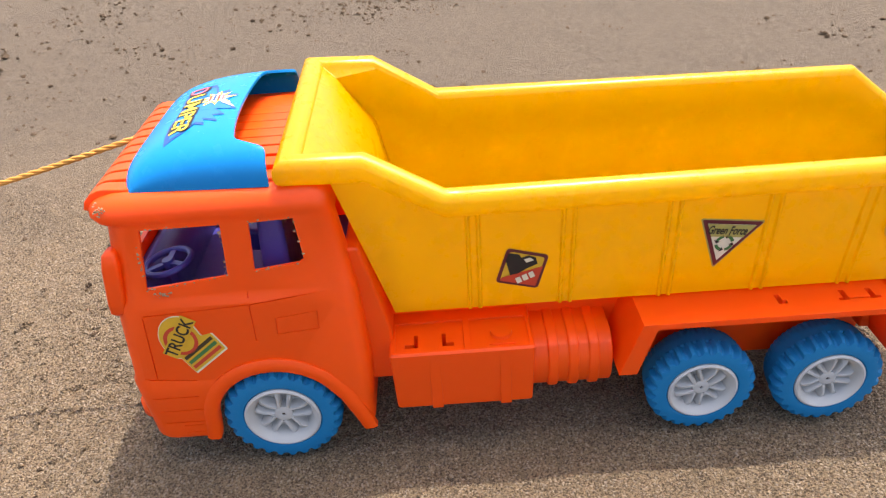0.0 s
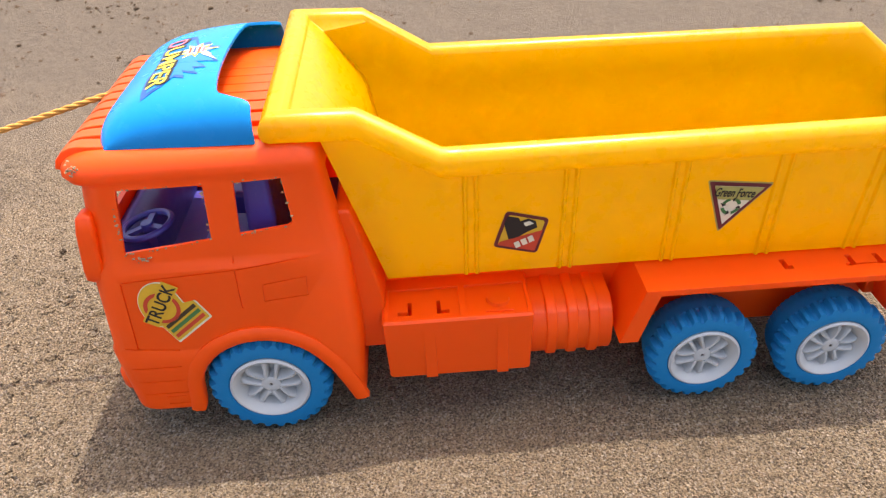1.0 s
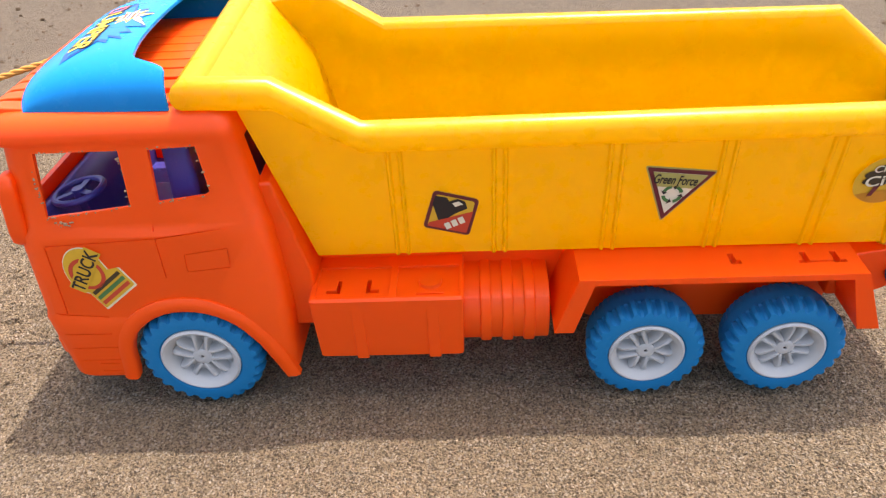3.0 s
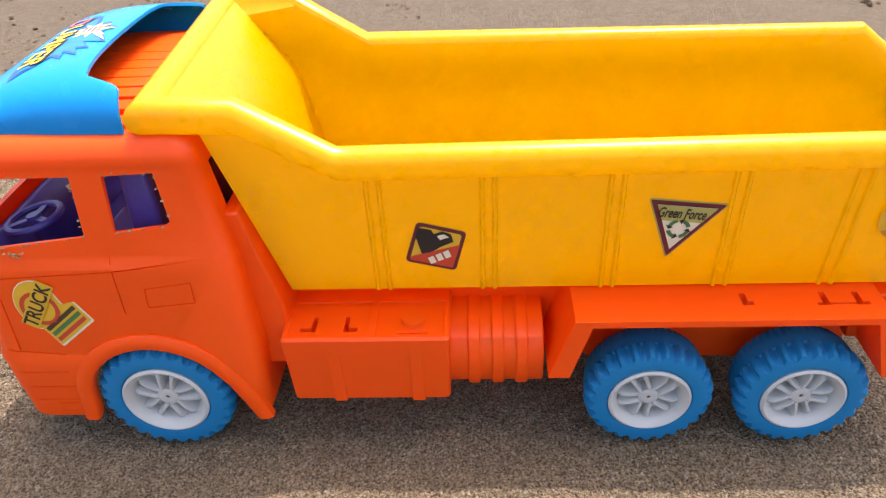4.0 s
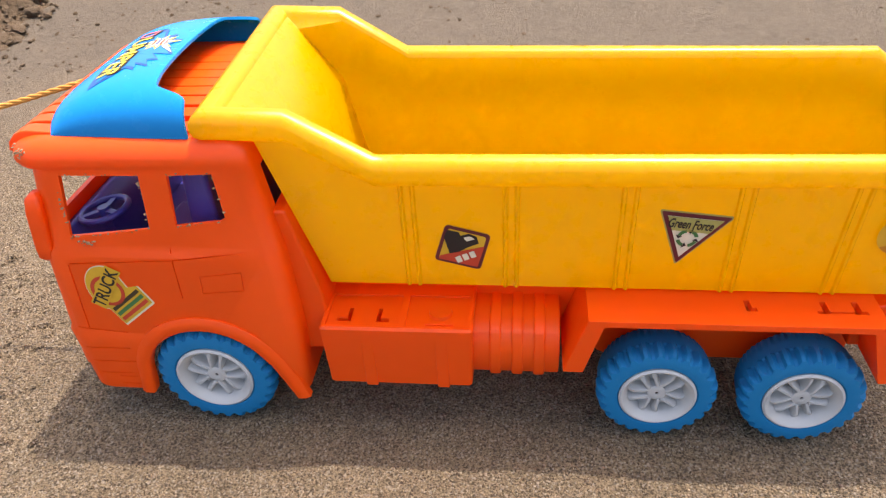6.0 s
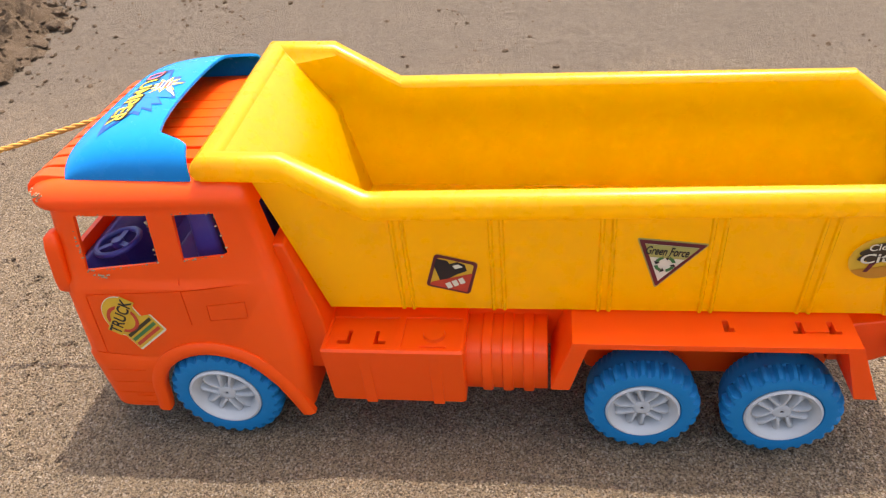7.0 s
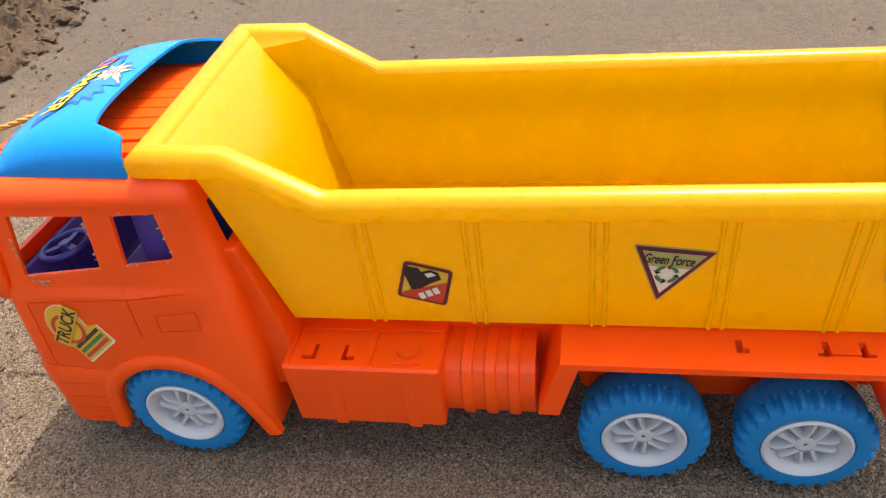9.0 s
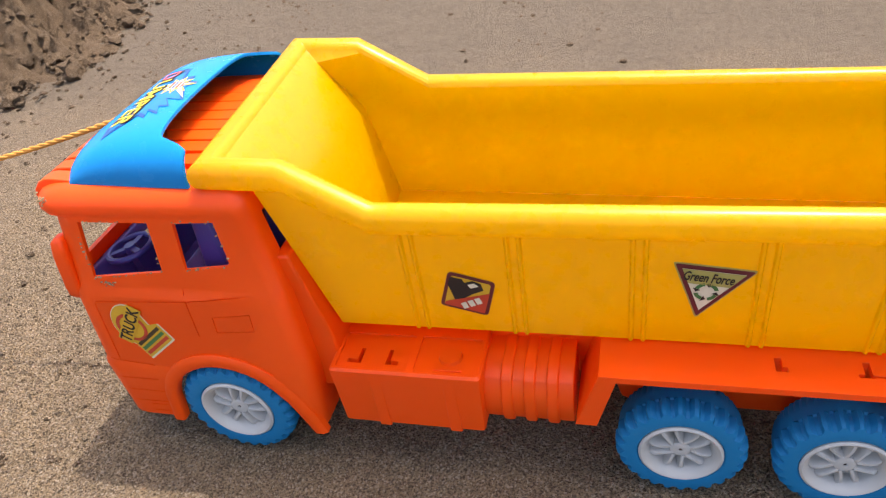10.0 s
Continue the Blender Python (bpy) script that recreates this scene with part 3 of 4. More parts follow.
def build_bed():
    def ring(near, shaped=None):
        """Near side from the rear to the front with the points of its ribs, then the far side back; the far side leans out at the front."""
        rear, front = near[1], near[2]
        pts = [near[0], rear]
        for b, t in RIBS[::-1]:
            for dx, dy in RIB_SHAPE[::-1]:
                x = (b, t)[shaped or 0] + dx if shaped is not None else t + dx
                k = (x - rear[0]) / (front[0] - rear[0])
                pts.append((x, rear[1] + (front[1] - rear[1]) * k - (dy if shaped is not None else 0.0), rear[2] + (front[2] - rear[2]) * k))
        pts += near[2:]
        return pts + [(x, -y * (1.12 - 0.62 * max(0.0, x - 0.05)), z) for x, y, z in pts[::-1]]
    low = ring([(0.4160, -BED_SIDE_LOW, 0.0905), (0.4000, -BED_SIDE_LOW, 0.0905), (0.1180, -BED_SIDE_LOW, 0.0915), (0.0830, -BED_SIDE_LOW, 0.0915), (0.0755, -BED_SIDE_LOW, 0.0915)], 0)
    wall = ring([(0.4330, -BED_SIDE_TOP, 0.1240), (0.3860, -BED_SIDE_TOP, 0.1620), (0.1100, -BED_SIDE_TOP, 0.1620), (0.0660, -BED_SIDE_TOP, 0.1870), (0.0490, -BED_SIDE_TOP, 0.1875)], 1)
    # rounded bead along the rim: how far out, how far above the rim's line
    def bead(y, dz):
        k = 0.0692 - y
        return ring([(0.4410 - 0.3 * k, -y, 0.1352 + dz), (0.3882 - 0.1 * k, -y, 0.1755 + dz), (0.1090 + 0.15 * k, -y, 0.1755 + dz), (0.0684 + 0.15 * k, -y, 0.2010 + dz), (0.0222 + 1.15 * k, -y, 0.2024 + dz)])
    beads = [bead(*p) for p in ((0.0630, -0.0146), (0.0664, -0.0142), (0.0684, -0.0118), (0.0692, -0.0082), (0.0690, -0.0046), (0.0677, -0.0016),
                                (0.0652, 0.0003), (0.0621, 0.0009), (0.0592, 0.0002), (0.0573, -0.0014), (0.0565, -0.0034))]
    ledge = ring([(0.4360, -0.0563, 0.1310), (0.3865, -0.0563, 0.1715), (0.1118, -0.0563, 0.1715), (0.0712, -0.0563, 0.1955), (0.0450, -0.0500, 0.1940)])
    fold = ring([(0.4320, -0.0560, 0.1220), (0.3890, -0.0560, 0.1500), (0.1130, -0.0560, 0.1500), (0.0860, -0.0560, 0.1620), (0.0670, -0.0545, 0.1600)])
    floor = ring([(0.4190, -0.0550, 0.0955), (0.4000, -0.0550, 0.0950), (0.1180, -0.0550, 0.0950), (0.0930, -0.0550, 0.0950), (0.0795, -0.0535, 0.0960)])
    bm = bmesh.new()
    loft(bm, [[BED @ Vector(p) for p in r] for r in (low, wall, *beads, ledge, fold, floor)])
    bed = part("dump_bed", bm, YELLOW, truck, "bright yellow tipping bed, empty", bevel=0.0022, seg=3, smooth=48)
    return bed


bed = build_bed()


def build_knob():
    bm = bmesh.new()
    bmesh.ops.create_uvsphere(bm, u_segments=28, v_segments=16, radius=0.0098, matrix=Matrix.Translation((0.4045, -0.0600, 0.0700)))
    knob = part("tail_knob", bm, BLUE, truck, "round blue plastic knob", smooth=80)
    bm = bmesh.new()
    d = Vector((0.3900, -0.045, 0.0890)) - Vector((0.4045, -0.0600, 0.0700))
    m = Matrix.Translation(Vector((0.4045, -0.0600, 0.0700)) + d * 0.7) @ d.to_track_quat("Z", "Y").to_matrix().to_4x4()
    bmesh.ops.create_cone(bm, cap_ends=True, segments=14, radius1=0.0030, radius2=0.0030, depth=0.022, matrix=m)
    part("peg", bm, YELLOW, knob, "yellow plastic peg")


build_knob()


# ---- stickers ----
def bed_side(x, z, lift):
    a, b = BED @ Vector((0, -BED_SIDE_LOW, 0.0915)), BED @ Vector((0, -BED_SIDE_TOP, 0.162))
    return Vector((x, a.y + (b.y - a.y) * (z - a.z) / (b.z - a.z) - lift, z))


def cab_side(x, z, lift):
    return Vector((x, -0.0795 + (z - 0.07) / 0.054 * 0.0005 - lift, z))


def visor_top(x, y, lift):
    return Vector((x, y, visor_height(x, y / visor_half(x)) + lift))


def decal(name, pts, mat, parent, to, lift, label="", cuts=0, holes=()):
    """A thin printed patch: the outline pts, laid on a surface by the mapping to."""
    bm = bmesh.new()
    for loop in (pts, *holes):
        vs = [bm.verts.new((a, b, 0)) for a, b in loop]
        for i in range(len(vs)):
            bm.edges.new((vs[i], vs[(i + 1) % len(vs)]))
    bmesh.ops.triangle_fill(bm, use_beauty=True, edges=bm.edges[:])
    if cuts:
        bmesh.ops.subdivide_edges(bm, edges=bm.edges[:], cuts=cuts)
    for v in bm.verts:
        v.co = to(v.co.x, v.co.y, lift)
    return part(name, bm, mat, parent, label, smooth=0)


def word(text, mat, parent, to, lift, origin, along, height, slant=0.0, bold=0.0, cuts=0):
    """A printed word: origin is its centre, along its direction and length, height the height of its letters' box."""
    bm = letters(text, 1.0, bold)
    xs, ys = [v.co.x for v in bm.verts], [v.co.y for v in bm.verts]
    w, h, cx, cy = max(xs) - min(xs), max(ys) - min(ys), (max(xs) + min(xs)) / 2, (max(ys) + min(ys)) / 2
    d = Vector((along[0], along[1]))
    n = Vector((-d.y, d.x)).normalized()
    if cuts:
        bmesh.ops.triangulate(bm, faces=bm.faces[:])
        bmesh.ops.subdivide_edges(bm, edges=bm.edges[:], cuts=cuts)
    for v in bm.verts:
        a, b = (v.co.x - cx) / w, (v.co.y - cy) / h
        p = Vector(origin) + d * a + n * (height * b) + d.normalized() * (slant * height * b)
        v.co = to(p.x, p.y, lift)
    return part("lettering", bm, mat, parent, "", smooth=0)


def circle(cx, cy, rx, ry=None, n=40, a0=0, a1=360, tilt=0):
    out = []
    full = abs(a1 - a0) >= 360
    for i in range(n if full else n + 1):
        a = radians(a0 + (a1 - a0) * i / n)
        x, y = rx * math.cos(a), (ry or rx) * math.sin(a)
        c, s = math.cos(radians(tilt)), math.sin(radians(tilt))
        out.append((cx + x * c - y * s, cy + x * s + y * c))
    return out


def shrink(pts, k):
    cx, cy = sum(p[0] for p in pts) / len(pts), sum(p[1] for p in pts) / len(pts)
    return [(cx + (x - cx) * k, cy + (y - cy) * k) for x, y in pts]


def rounded(pts, r, n=5):
    """The outline with its corners rounded off."""
    out = []
    m = len(pts)
    for i in range(m):
        p, a, b = Vector(pts[i]), Vector(pts[i - 1]), Vector(pts[(i + 1) % m])
        p0, p1 = p + (a - p).normalized() * r, p + (b - p).normalized() * r
        for k in range(n + 1):
            t = k / n
            q = p0 * (1 - t) ** 2 + p * 2 * t * (1 - t) + p1 * t * t
            out.append((q.x, q.y))
    return out


def quad(o, d, n, a0, a1, b0, b1):
    o, d, n = Vector(o), Vector(d), Vector(n)
    return [tuple(o + d * a + n * b) for a, b in ((a0, b0), (a1, b0), (a1, b1), (a0, b1))]


def truck_sticker():
    # badge and striped flag joined in one outline
    d, n = Vector((0.0210, 0.0165)), Vector((0.0062, -0.0118))
    o = Vector((-0.0500, 0.0880))
    arc = circle(-0.0462, 0.1020, 0.0125, 0.0155, 24, 58, 250, 0)
    edge = arc + [tuple(o), tuple(o + n), tuple(o + n + d), tuple(o + d), (-0.0350, 0.1030)]
    s = decal("sticker", rounded(shrink(edge, 1.05), 0.0008, 2), CREAM, truck, cab_side, 0.0002, "amber paper sticker with striped flag")
    decal("paper", rounded(edge, 0.0008, 2), AMBER, s, cab_side, 0.0004)
    decal("ring", circle(-0.0468, 0.1005, 0.0098, 0.0105), RED, s, cab_side, 0.0007, holes=(circle(-0.0468, 0.1005, 0.0076, 0.0083),))
    for k, mat in enumerate((UMBER, GREEN, RED)):
        decal("stripe", quad(o, d, n, 0.06, 0.95, 0.10 + 0.29 * k, 0.28 + 0.29 * k), mat, s, cab_side, 0.0007)
    t0, t1 = Vector((-0.0555, 0.0900)), Vector((-0.0385, 0.1165))
    along = (t1 - t0)
    nn = Vector((-along.y, along.x)).normalized()
    decal("panel", [tuple(t0 - nn * 0.0046), tuple(t1 - nn * 0.0046), tuple(t1 + nn * 0.0046), tuple(t0 + nn * 0.0046)], AMBER, s, cab_side, 0.0010)
    word("TRUCK", INK, s, cab_side, 0.0013, (t0 + t1) / 2, along * 0.96, 0.0074, 0.0, 0.02)


def dumper_badge():
    edge = [(0.1435, 0.1350), (0.1680, 0.1280), (0.1615, 0.1035), (0.1360, 0.1105)]
    s = decal("sticker", rounded(edge, 0.0028), AMBER, truck, bed_side, 0.0004, "small diamond sticker of a dump lorry")
    decal("border", rounded(shrink(edge, 0.975), 0.0026), MAROON, s, bed_side, 0.0007)
    inn = shrink(edge, 0.83)
    decal("field", rounded(inn, 0.0018), AMBER, s, bed_side, 0.0010)
    decal("slope", rounded([inn[3], (inn[3][0] + 0.0012, inn[3][1] + 0.0022), (inn[1][0] - 0.0012, inn[1][1] - 0.0060), inn[2]], 0.0006, 2), RED, s, bed_side, 0.0013)
    decal("lorry", [(0.1425, 0.1265), (0.1445, 0.1315), (0.1505, 0.1300), (0.1515, 0.1275), (0.1560, 0.1290), (0.1600, 0.1270), (0.1610, 0.1225), (0.1545, 0.1195), (0.1500, 0.1165), (0.1450, 0.1155)],
          INK, s, bed_side, 0.0013)
    decal("lorry_window", [(0.1530, 0.1265), (0.1565, 0.1275), (0.1590, 0.1255), (0.1545, 0.1240)], CREAM, s, bed_side, 0.0016)
    d = Vector((0.0130, 0.0058))
    for k in range(3):
        p = Vector((0.1480, 0.1085)) + d * (0.1 + 0.29 * k)
        decal("bar", quad(p, d, (-0.0015, 0.0040), 0.0, 0.22, 0.0, 1.0), CREAM, s, bed_side, 0.0016)


def force_sticker():
    edge = [(0.2525, 0.1455), (0.2905, 0.1410), (0.2645, 0.1095)]
    s = decal("sticker", rounded(edge, 0.0020), OLIVE, truck, bed_side, 0.0004, "triangular recycling sticker with maroon border")
    decal("border", rounded(shrink(edge, 0.93), 0.0012), MAROON, s, bed_side, 0.0007)
    a, b, c = [Vector(p) for p in shrink(edge, 0.74)]
    decal("field", [tuple(a), tuple(b), tuple(c)], CREAM, s, bed_side, 0.0010)
    l, r = a + (c - a) * 0.34, b + (c - b) * 0.34
    decal("band", [tuple(a), tuple(b), tuple(r), tuple(l)], OLIVE, s, bed_side, 0.0013)
    word("Green Force", INK, s, bed_side, 0.0016, (a * 1.1 + b * 0.9 + l * 1.1 + r * 0.9) / 4 + Vector((0.0002, 0.0005)), (b - a) * 0.80, 0.0058, 0.12, 0.02)
    m = (l + r + c) / 3 + Vector((0.0002, 0.0014))
    for k in range(4):
        a0 = 90 * k + 10
        ring = circle(m.x, m.y, 0.0056, None, 10, a0, a0 + 56) + circle(m.x, m.y, 0.0037, None, 10, a0, a0 + 56)[::-1]
        decal("arrow", ring, GREEN, s, bed_side, 0.0013)
        tip = radians(a0 + 80)
        e = radians(a0 + 57)
        decal("arrow", [(m.x + 0.0066 * math.cos(e), m.y + 0.0066 * math.sin(e)), (m.x + 0.0047 * math.cos(tip), m.y + 0.0047 * math.sin(tip)), (m.x + 0.0028 * math.cos(e), m.y + 0.0028 * math.sin(e))],
              INK, s, bed_side, 0.0013)


def city_sticker():
    s = decal("sticker", circle(0.3752, 0.1328, 0.0162, 0.0140, 48, 0, 360, 24), AMBER, truck, bed_side, 0.0016, "round amber city sticker with a brown tree")
    decal("soil", circle(0.3752, 0.1328, 0.0158, 0.0136, 30, 190, 318, 24), SOIL, s, bed_side, 0.0019)
    cloud = []
    for i in range(90):
        a = radians(4 * i)
        r = 0.90 + 0.20 * abs(math.sin(4 * a + 0.4))
        cloud.append((0.3762 + 0.0124 * r * math.cos(a) - 0.0008 * math.sin(a), 0.1366 + 0.0062 * r * math.sin(a) + 0.0030 * r * math.cos(a)))
    decal("crown", cloud, UMBER, s, bed_side, 0.0022)
    decal("trunk", [(0.3678, 0.1232), (0.3700, 0.1234), (0.3736, 0.1310), (0.3706, 0.1312)], MAROON, s, bed_side, 0.0022)
    word("Clean", CREAM, s, bed_side, 0.0026, (0.3742, 0.1405), (0.0140, 0.0016), 0.0042, 0.1, 0.012)
    word("Your", CREAM, s, bed_side, 0.0026, (0.3828, 0.1376), (0.0086, 0.0012), 0.0036, 0.1, 0.012)
    word("City", CREAM, s, bed_side, 0.0026, (0.3738, 0.1322), (0.0182, 0.0020), 0.0082, 0.1, 0.015)


def visor_sticker():
    edge = [(-0.0365, -0.0495), (-0.0270, -0.0390), (-0.0235, -0.0310), (-0.0170, -0.0350), (-0.0205, -0.0260), (-0.0105, -0.0320), (-0.0150, -0.0225), (-0.0080, -0.0235), (-0.0155, -0.0130), (-0.0030, -0.0165), (-0.0115, 0.0000),
            (-0.0065, 0.0070), (-0.0135, 0.0085), (-0.0130, 0.0160), (-0.0195, 0.0140), (-0.0240, 0.0290), (-0.0390, 0.0300), (-0.0410, 0.0150), (-0.0385, -0.0080), (-0.0395, -0.0250), (-0.0380, -0.0400)]
    s = decal("sticker", edge, NAVY, visor, visor_top, 0.0003, "dark blue burst with lemon lettering", cuts=4)
    decal("fill", shrink(edge, 0.86), AZURE, s, visor_top, 0.0004, cuts=4)
    o = Vector((-0.0195, 0.0040))
    for k, mat in ((0, LEMON), (1, CREAM)):
        burst = []
        for i in range(18):
            a = 2 * math.pi * i / 18
            r = (0.0112, 0.0058)[i % 2] * (1, 0.74)[k] * (1.25 if i in (0, 16) else 1)
            burst.append((o.x + r * math.cos(a), o.y + r * math.sin(a)))
        decal("burst", burst, mat, s, visor_top, 0.0005 + 0.00012 * k, cuts=2)
    decal("spike", [(-0.0150, 0.0030), (-0.0040, -0.0150), (-0.0145, -0.0040)], CREAM, s, visor_top, 0.00072, cuts=2)
    for k, mat in enumerate((RED, NAVY, RED, PINK)):
        decal("bar", quad((-0.0235 + 0.0026 * k, 0.0088 - 0.0004 * k), (0.0005, -0.0085), (0.0015, 0.0), 0.0, 1.0, 0.0, 1.0), mat, s, visor_top, 0.0008, cuts=2)
    o, d = Vector((-0.0325, -0.0065)), Vector((0.0030, -0.0680))
    word("D", INK, s, visor_top, 0.0006, o - d * 0.415, d * 0.160, 0.0138, 0.0, 0.03, cuts=1)
    word("D", PINK, s, visor_top, 0.0009, o - d * 0.415, d * 0.128, 0.0108, 0.0, 0.0, cuts=1)
    word("UMPER", INK, s, visor_top, 0.0006, o + d * 0.09, d * 0.850, 0.0124, 0.0, 0.055, cuts=1)
    word("UMPER", LEMON, s, visor_top, 0.0009, o + d * 0.09, d * 0.815, 0.0098, 0.0, 0.012, cuts=1)


truck_sticker()
dumper_badge()
force_sticker()
city_sticker()
visor_sticker()


# ---- sand on and round the truck ----
def lump_mesh(name, seeds, mat, thing=None, label="", category="", detail=1):
    """Many small uneven clods in one mesh: seeds are (place, radius)."""
    base = bmesh.new()
    bmesh.ops.create_icosphere(base, subdivisions=detail, radius=1.0)
    bv = [v.co.copy() for v in base.verts]
    bf = [[v.index for v in f.verts] for f in base.faces]
    base.free()
    verts, faces = [], []
    for p, r in seeds:
        o = len(verts)
        off = Vector((random.uniform(0, 90), random.uniform(0, 90), 0))
        sx, sy, sz = random.uniform(0.75, 1.3), random.uniform(0.75, 1.3), random.uniform(0.55, 0.95)
        for c in bv:
            k = r * (1 + 0.75 * noise.noise(c * 1.8 + off) + 0.35 * noise.noise(c * 4.5 + off))
            verts.append((p[0] + c.x * k * sx, p[1] + c.y * k * sy, p[2] + c.z * k * sz))
        faces += [[o + i for i in f] for f in bf]
    me = bpy.data.meshes.new(name)
    me.from_pydata(verts, [], faces)
    finish(me, mat, 50)
    ob = new(name, me)
    ob.parent = thing
    return tagged(ob, label, category, kind="stuff")


def cling():
    """Grains of wet sand that stick to the window edges and the mirror."""
    rng = random.Random(7)
    lines = [((-0.0525, 0.1718), (-0.0095, 0.1718)), ((-0.0575, 0.1350), (-0.0115, 0.1400)), ((0.0035, 0.1420), (0.0310, 0.1465)),
             ((0.0055, 0.1720), (0.0295, 0.1728)), ((-0.0105, 0.1690), (-0.0115, 0.1405)), ((-0.0560, 0.1620), (-0.0575, 0.1350)), ((0.0298, 0.1720), (0.0315, 0.1475))]
    seeds = []
    for a, b in lines:
        for _ in range(12):
            t = rng.random() ** 1.3
            x, z = a[0] + (b[0] - a[0]) * t, a[1] + (b[1] - a[1]) * t
            y = -0.0775 + max(0.0, z - 0.129) * 0.089
            seeds.append(((x + rng.gauss(0, 0.0004), y + 0.0003, z + rng.gauss(0, 0.0004)), rng.uniform(0.0003, 0.0008)))
    for _ in range(26):
        seeds.append(((rng.gauss(-0.049, 0.0022), -0.0775, rng.gauss(0.1322, 0.0008)), rng.uniform(0.0003, 0.0008)))
    for _ in range(40):
        seeds.append(((rng.gauss(-0.0700, 0.0025), -0.0722 + rng.uniform(0, 0.001), rng.gauss(0.1835, 0.002)), rng.uniform(0.0003, 0.0008)))
    lump_mesh("clinging_sand", seeds, CRUMB, cab, "grains of sand stuck to the cab")


cling()


def scatter():
    rng = random.Random(11)
    seeds = []
    spots = [(rng.uniform(-0.9, 1.0), rng.uniform(0.16, 1.6), rng.uniform(0.015, 0.06), rng.randint(3, 14)) for _ in range(130)]
    spots += [(rng.uniform(-0.42, -0.12), rng.uniform(-0.14, 0.22), rng.uniform(0.01, 0.03), rng.randint(3, 9)) for _ in range(16)]
    spots += [(0.03, 1.00, 0.085, 190), (-0.38, 0.78, 0.06, 30), (-0.60, 1.05, 0.06, 40), (0.66, 0.44, 0.05, 22), (-0.46, 0.50, 0.05, 22)]
    for x, y, w, n in spots:
        for _ in range(n):
            px, py = rng.gauss(x, w * 1.5), rng.gauss(y, w * 0.6)
            if -0.1 < px < 0.45 and -0.11 < py < 0.12:
                continue
            r = rng.uniform(0.0012, 0.0029) * (1.6 if rng.random() < 0.2 else 1)
            seeds.append(((px, py, ground_height(px, py) + r * 0.3), r))
    for _ in range(170):
        px, py = rng.uniform(-0.78, -0.42), rng.uniform(0.10, 0.75)
        r = rng.uniform(0.0015, 0.0060) * min(1.0, (-0.30 - px) * 3)
        seeds.append(((px, py, ground_height(px, py) + r * 0.3), r))
    # the clods' shaded sides are put into their dark colour
    lump_mesh("sand_clods", seeds, DAMP_SHADED, None, "small clods scattered over the sand, painted dark like their shaded sides", "sand")
    seeds = []
    for _ in range(9000):
        px, py = rng.uniform(-0.40, 0.62), rng.uniform(-0.24, 0.34)
        r = rng.uniform(0.0004, 0.0011)
        seeds.append(((px, py, ground_height(px, py) + r * 0.2), r))
    for k in range(7000):
        px, py = (rng.uniform(-0.40, 0.62), rng.uniform(-0.22, -0.08)) if k % 2 else (rng.uniform(-0.40, -0.07), rng.uniform(-0.12, 0.30))
        r = rng.uniform(0.0005, 0.0012)
        seeds.append(((px, py, ground_height(px, py) + r * 0.3), r))
    for _ in range(420):
        px, py = rng.gauss(-0.20, 0.07), rng.uniform(-0.20, 0.10)
        if px > -0.1 and py > -0.1:
            continue
        r = rng.uniform(0.0012, 0.0030)
        seeds.append(((px, py, ground_height(px, py) + r * 0.1), r))
    lump_mesh("sand_grains", seeds, SAND, None, "loose coarse grains lying on the sand", "sand", detail=1)


scatter()


PILE_X, PILE_Y, PILE_R = -1.17, 0.60, 0.56


def pile_height(x, y):
    dx, dy = x - PILE_X, y - PILE_Y
    d = math.hypot(dx, dy) / (PILE_R * (1 + 0.13 * noise.noise((x * 5, y * 5, 1.5)) + 0.06 * noise.noise((x * 17, y * 17, 6.5))))
    if d >= 1:
        return -0.012
    e = (1 - d)
    e = e * e * (3 - 2 * e)
    lump = fbm(x, y, 13, 5, 2.2)
    ridge = 1 - abs(fbm(x, y, 22, 5, 9.1))
    return -0.004 + 0.16 * e + min(1.0, (1 - d) * 6) * (0.034 * lump + 0.034 * ridge * ridge - 0.010)


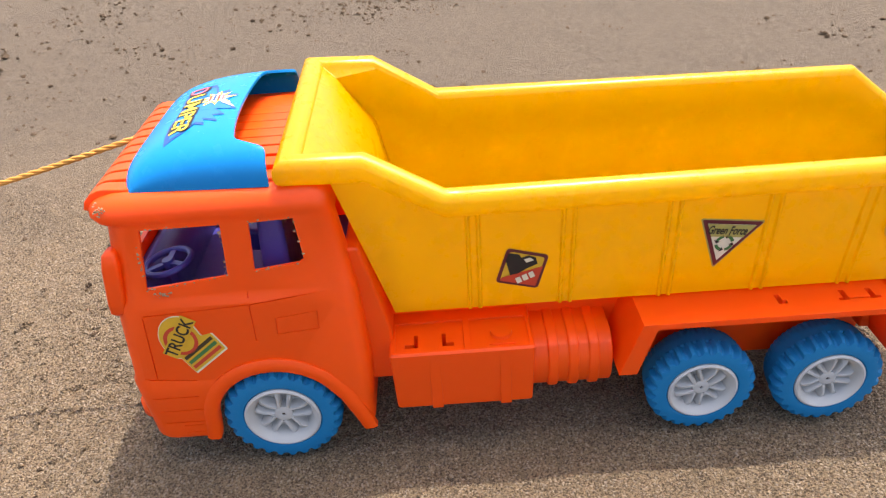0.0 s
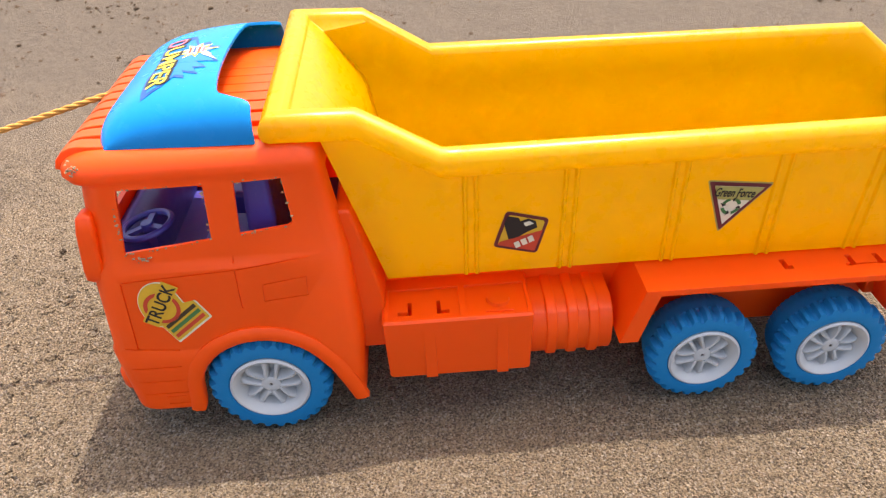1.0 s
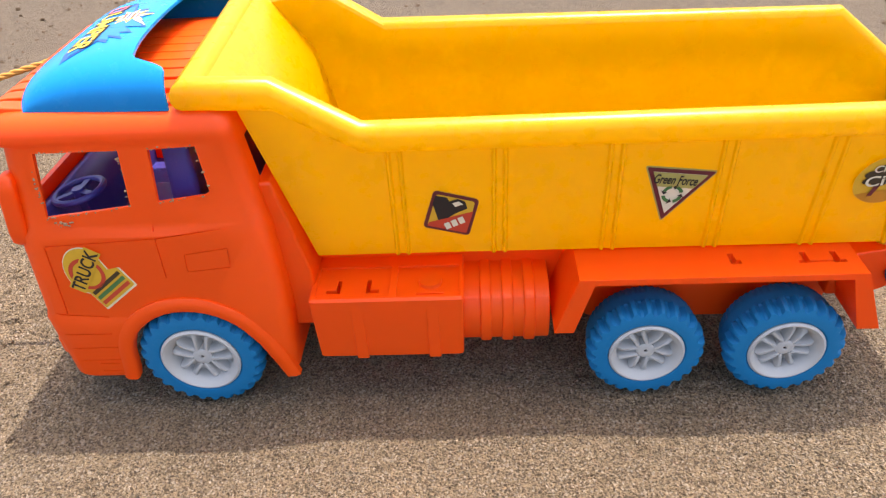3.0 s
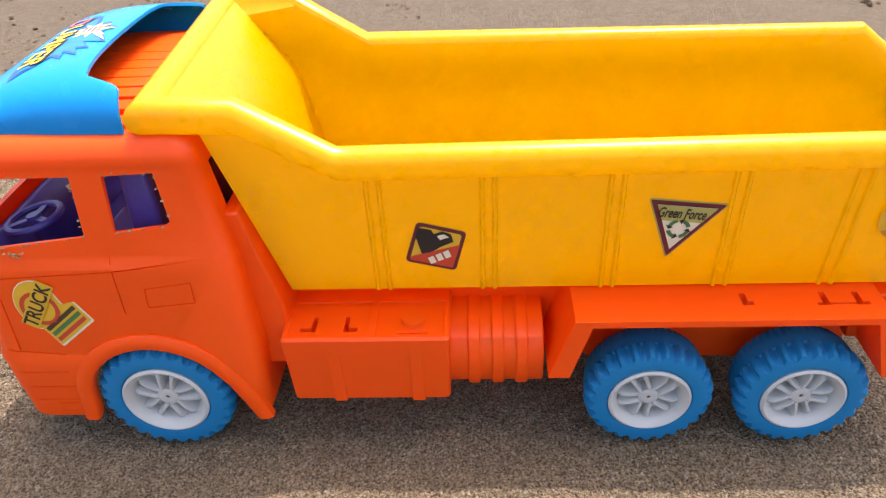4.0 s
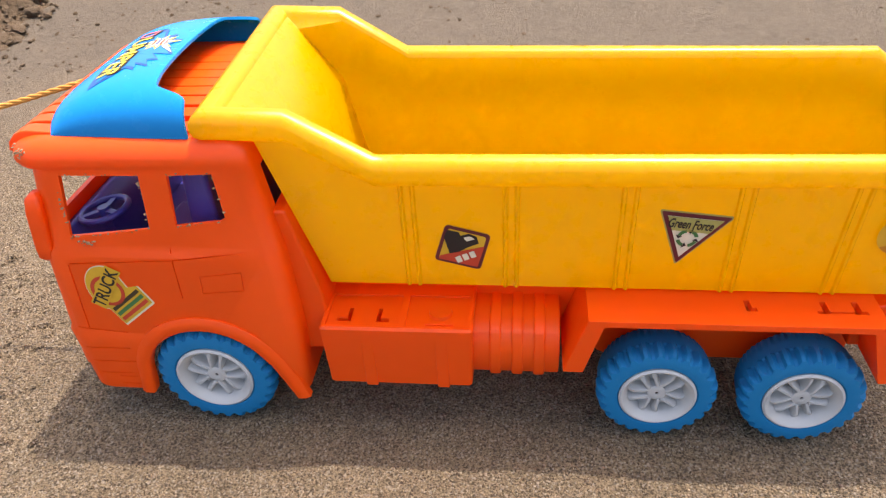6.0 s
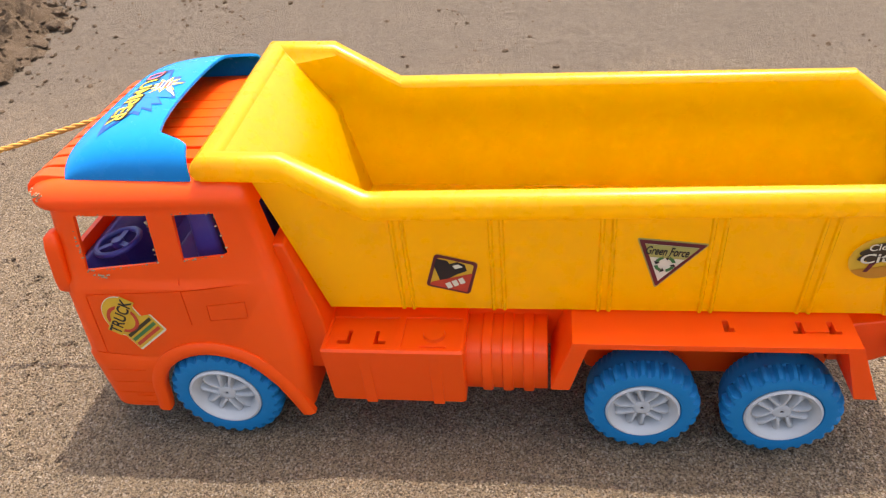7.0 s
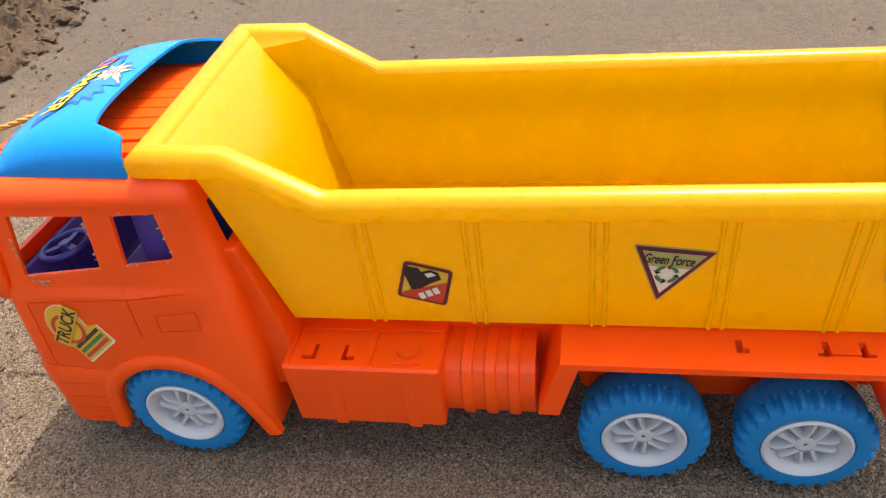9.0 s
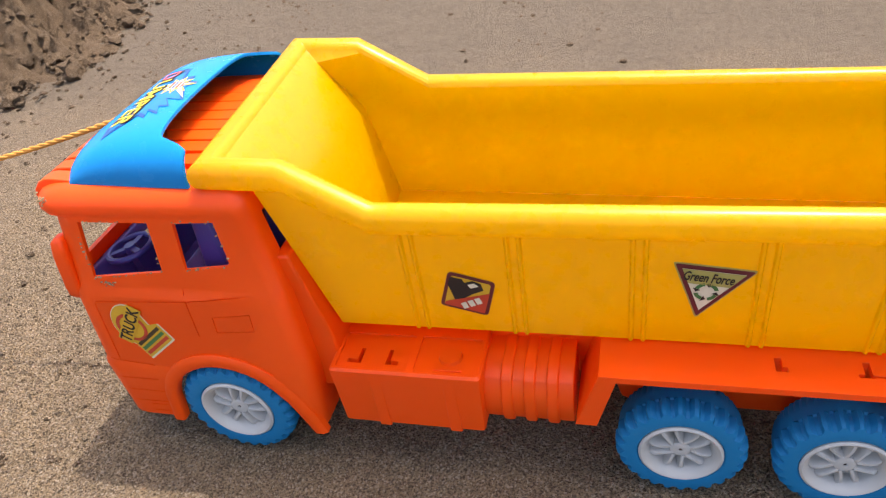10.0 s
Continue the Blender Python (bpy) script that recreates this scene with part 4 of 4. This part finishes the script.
def build_pile():
    n = 260
    xs, ys = np.linspace(PILE_X - 0.66, PILE_X + 0.66, n), np.linspace(PILE_Y - 0.66, PILE_Y + 0.66, n)
    verts = [(x, y, pile_height(x, y)) for y in ys for x in xs]
    faces = [(j * n + i, j * n + i + 1, (j + 1) * n + i + 1, (j + 1) * n + i) for j in range(n - 1) for i in range(n - 1)]
    me = bpy.data.meshes.new("sand_mound")
    me.from_pydata(verts, [], faces)
    finish(me, DAMP_SHADED, 60)
    pile = tagged(new("sand_mound", me), "heap of dug-up damp brown sand with clods", "sand pile")
    rng = random.Random(5)
    seeds = []
    while len(seeds) < 5200:
        a, d = rng.uniform(0, 2 * math.pi), (PILE_R + 0.04) * math.sqrt(rng.random())
        x, y = PILE_X + d * math.cos(a), PILE_Y + d * math.sin(a)
        r = rng.uniform(0.0015, 0.0055) * (rng.uniform(2.0, 3.8) if rng.random() < 0.07 else 1)
        seeds.append(((x, y, max(0.0, pile_height(x, y)) + r * 0.3), r))
    lump_mesh("loose_sand", [q for q in seeds if q[1] < 0.006], DAMP_SHADED, pile, detail=1)
    lump_mesh("rubble", [q for q in seeds if q[1] >= 0.006], DAMP_SHADED, pile, detail=2)


build_pile()

# ---- rope ----
def build_rope():
    pts = [Vector(p) for p in ((-0.060, 0.026, 0.188), (-0.090, 0.022, 0.181), (-0.180, 0.016, 0.160), (-0.300, -0.006, 0.143), (-0.450, -0.030, 0.136), (-0.700, -0.065, 0.140))]
    path = []
    for i in range(len(pts) - 1):
        p0, p1, p2, p3 = pts[max(i - 1, 0)], pts[i], pts[i + 1], pts[min(i + 2, len(pts) - 1)]
        for k in range(40):
            t = k / 40
            path.append(0.5 * ((2 * p1) + (p2 - p0) * t + (2 * p0 - 5 * p1 + 4 * p2 - p3) * t * t + (3 * p1 - p0 - 3 * p2 + p3) * t ** 3))
    rope = tagged(new("rope"), "thin twisted golden-brown rope tied to the toy truck", "rope")
    for s in range(3):
        bm = bmesh.new()
        rings = []
        dist = 0.0
        for i, p in enumerate(path):
            d = (path[min(i + 1, len(path) - 1)] - path[max(i - 1, 0)]).normalized()
            if i:
                dist += (p - path[i - 1]).length
            a = Vector((0, 0, 1)).cross(d).normalized()
            b = d.cross(a)
            w = dist / 0.022 * 2 * math.pi + s * 2 * math.pi / 3
            c = p + (a * math.cos(w) + b * math.sin(w)) * 0.0009
            rings.append([c + (a * math.cos(k * math.pi / 3) + b * math.sin(k * math.pi / 3)) * 0.00105 for k in range(6)])
        loft(bm, rings)
        part("strand", bm, ROPE, rope, smooth=80)


build_rope()
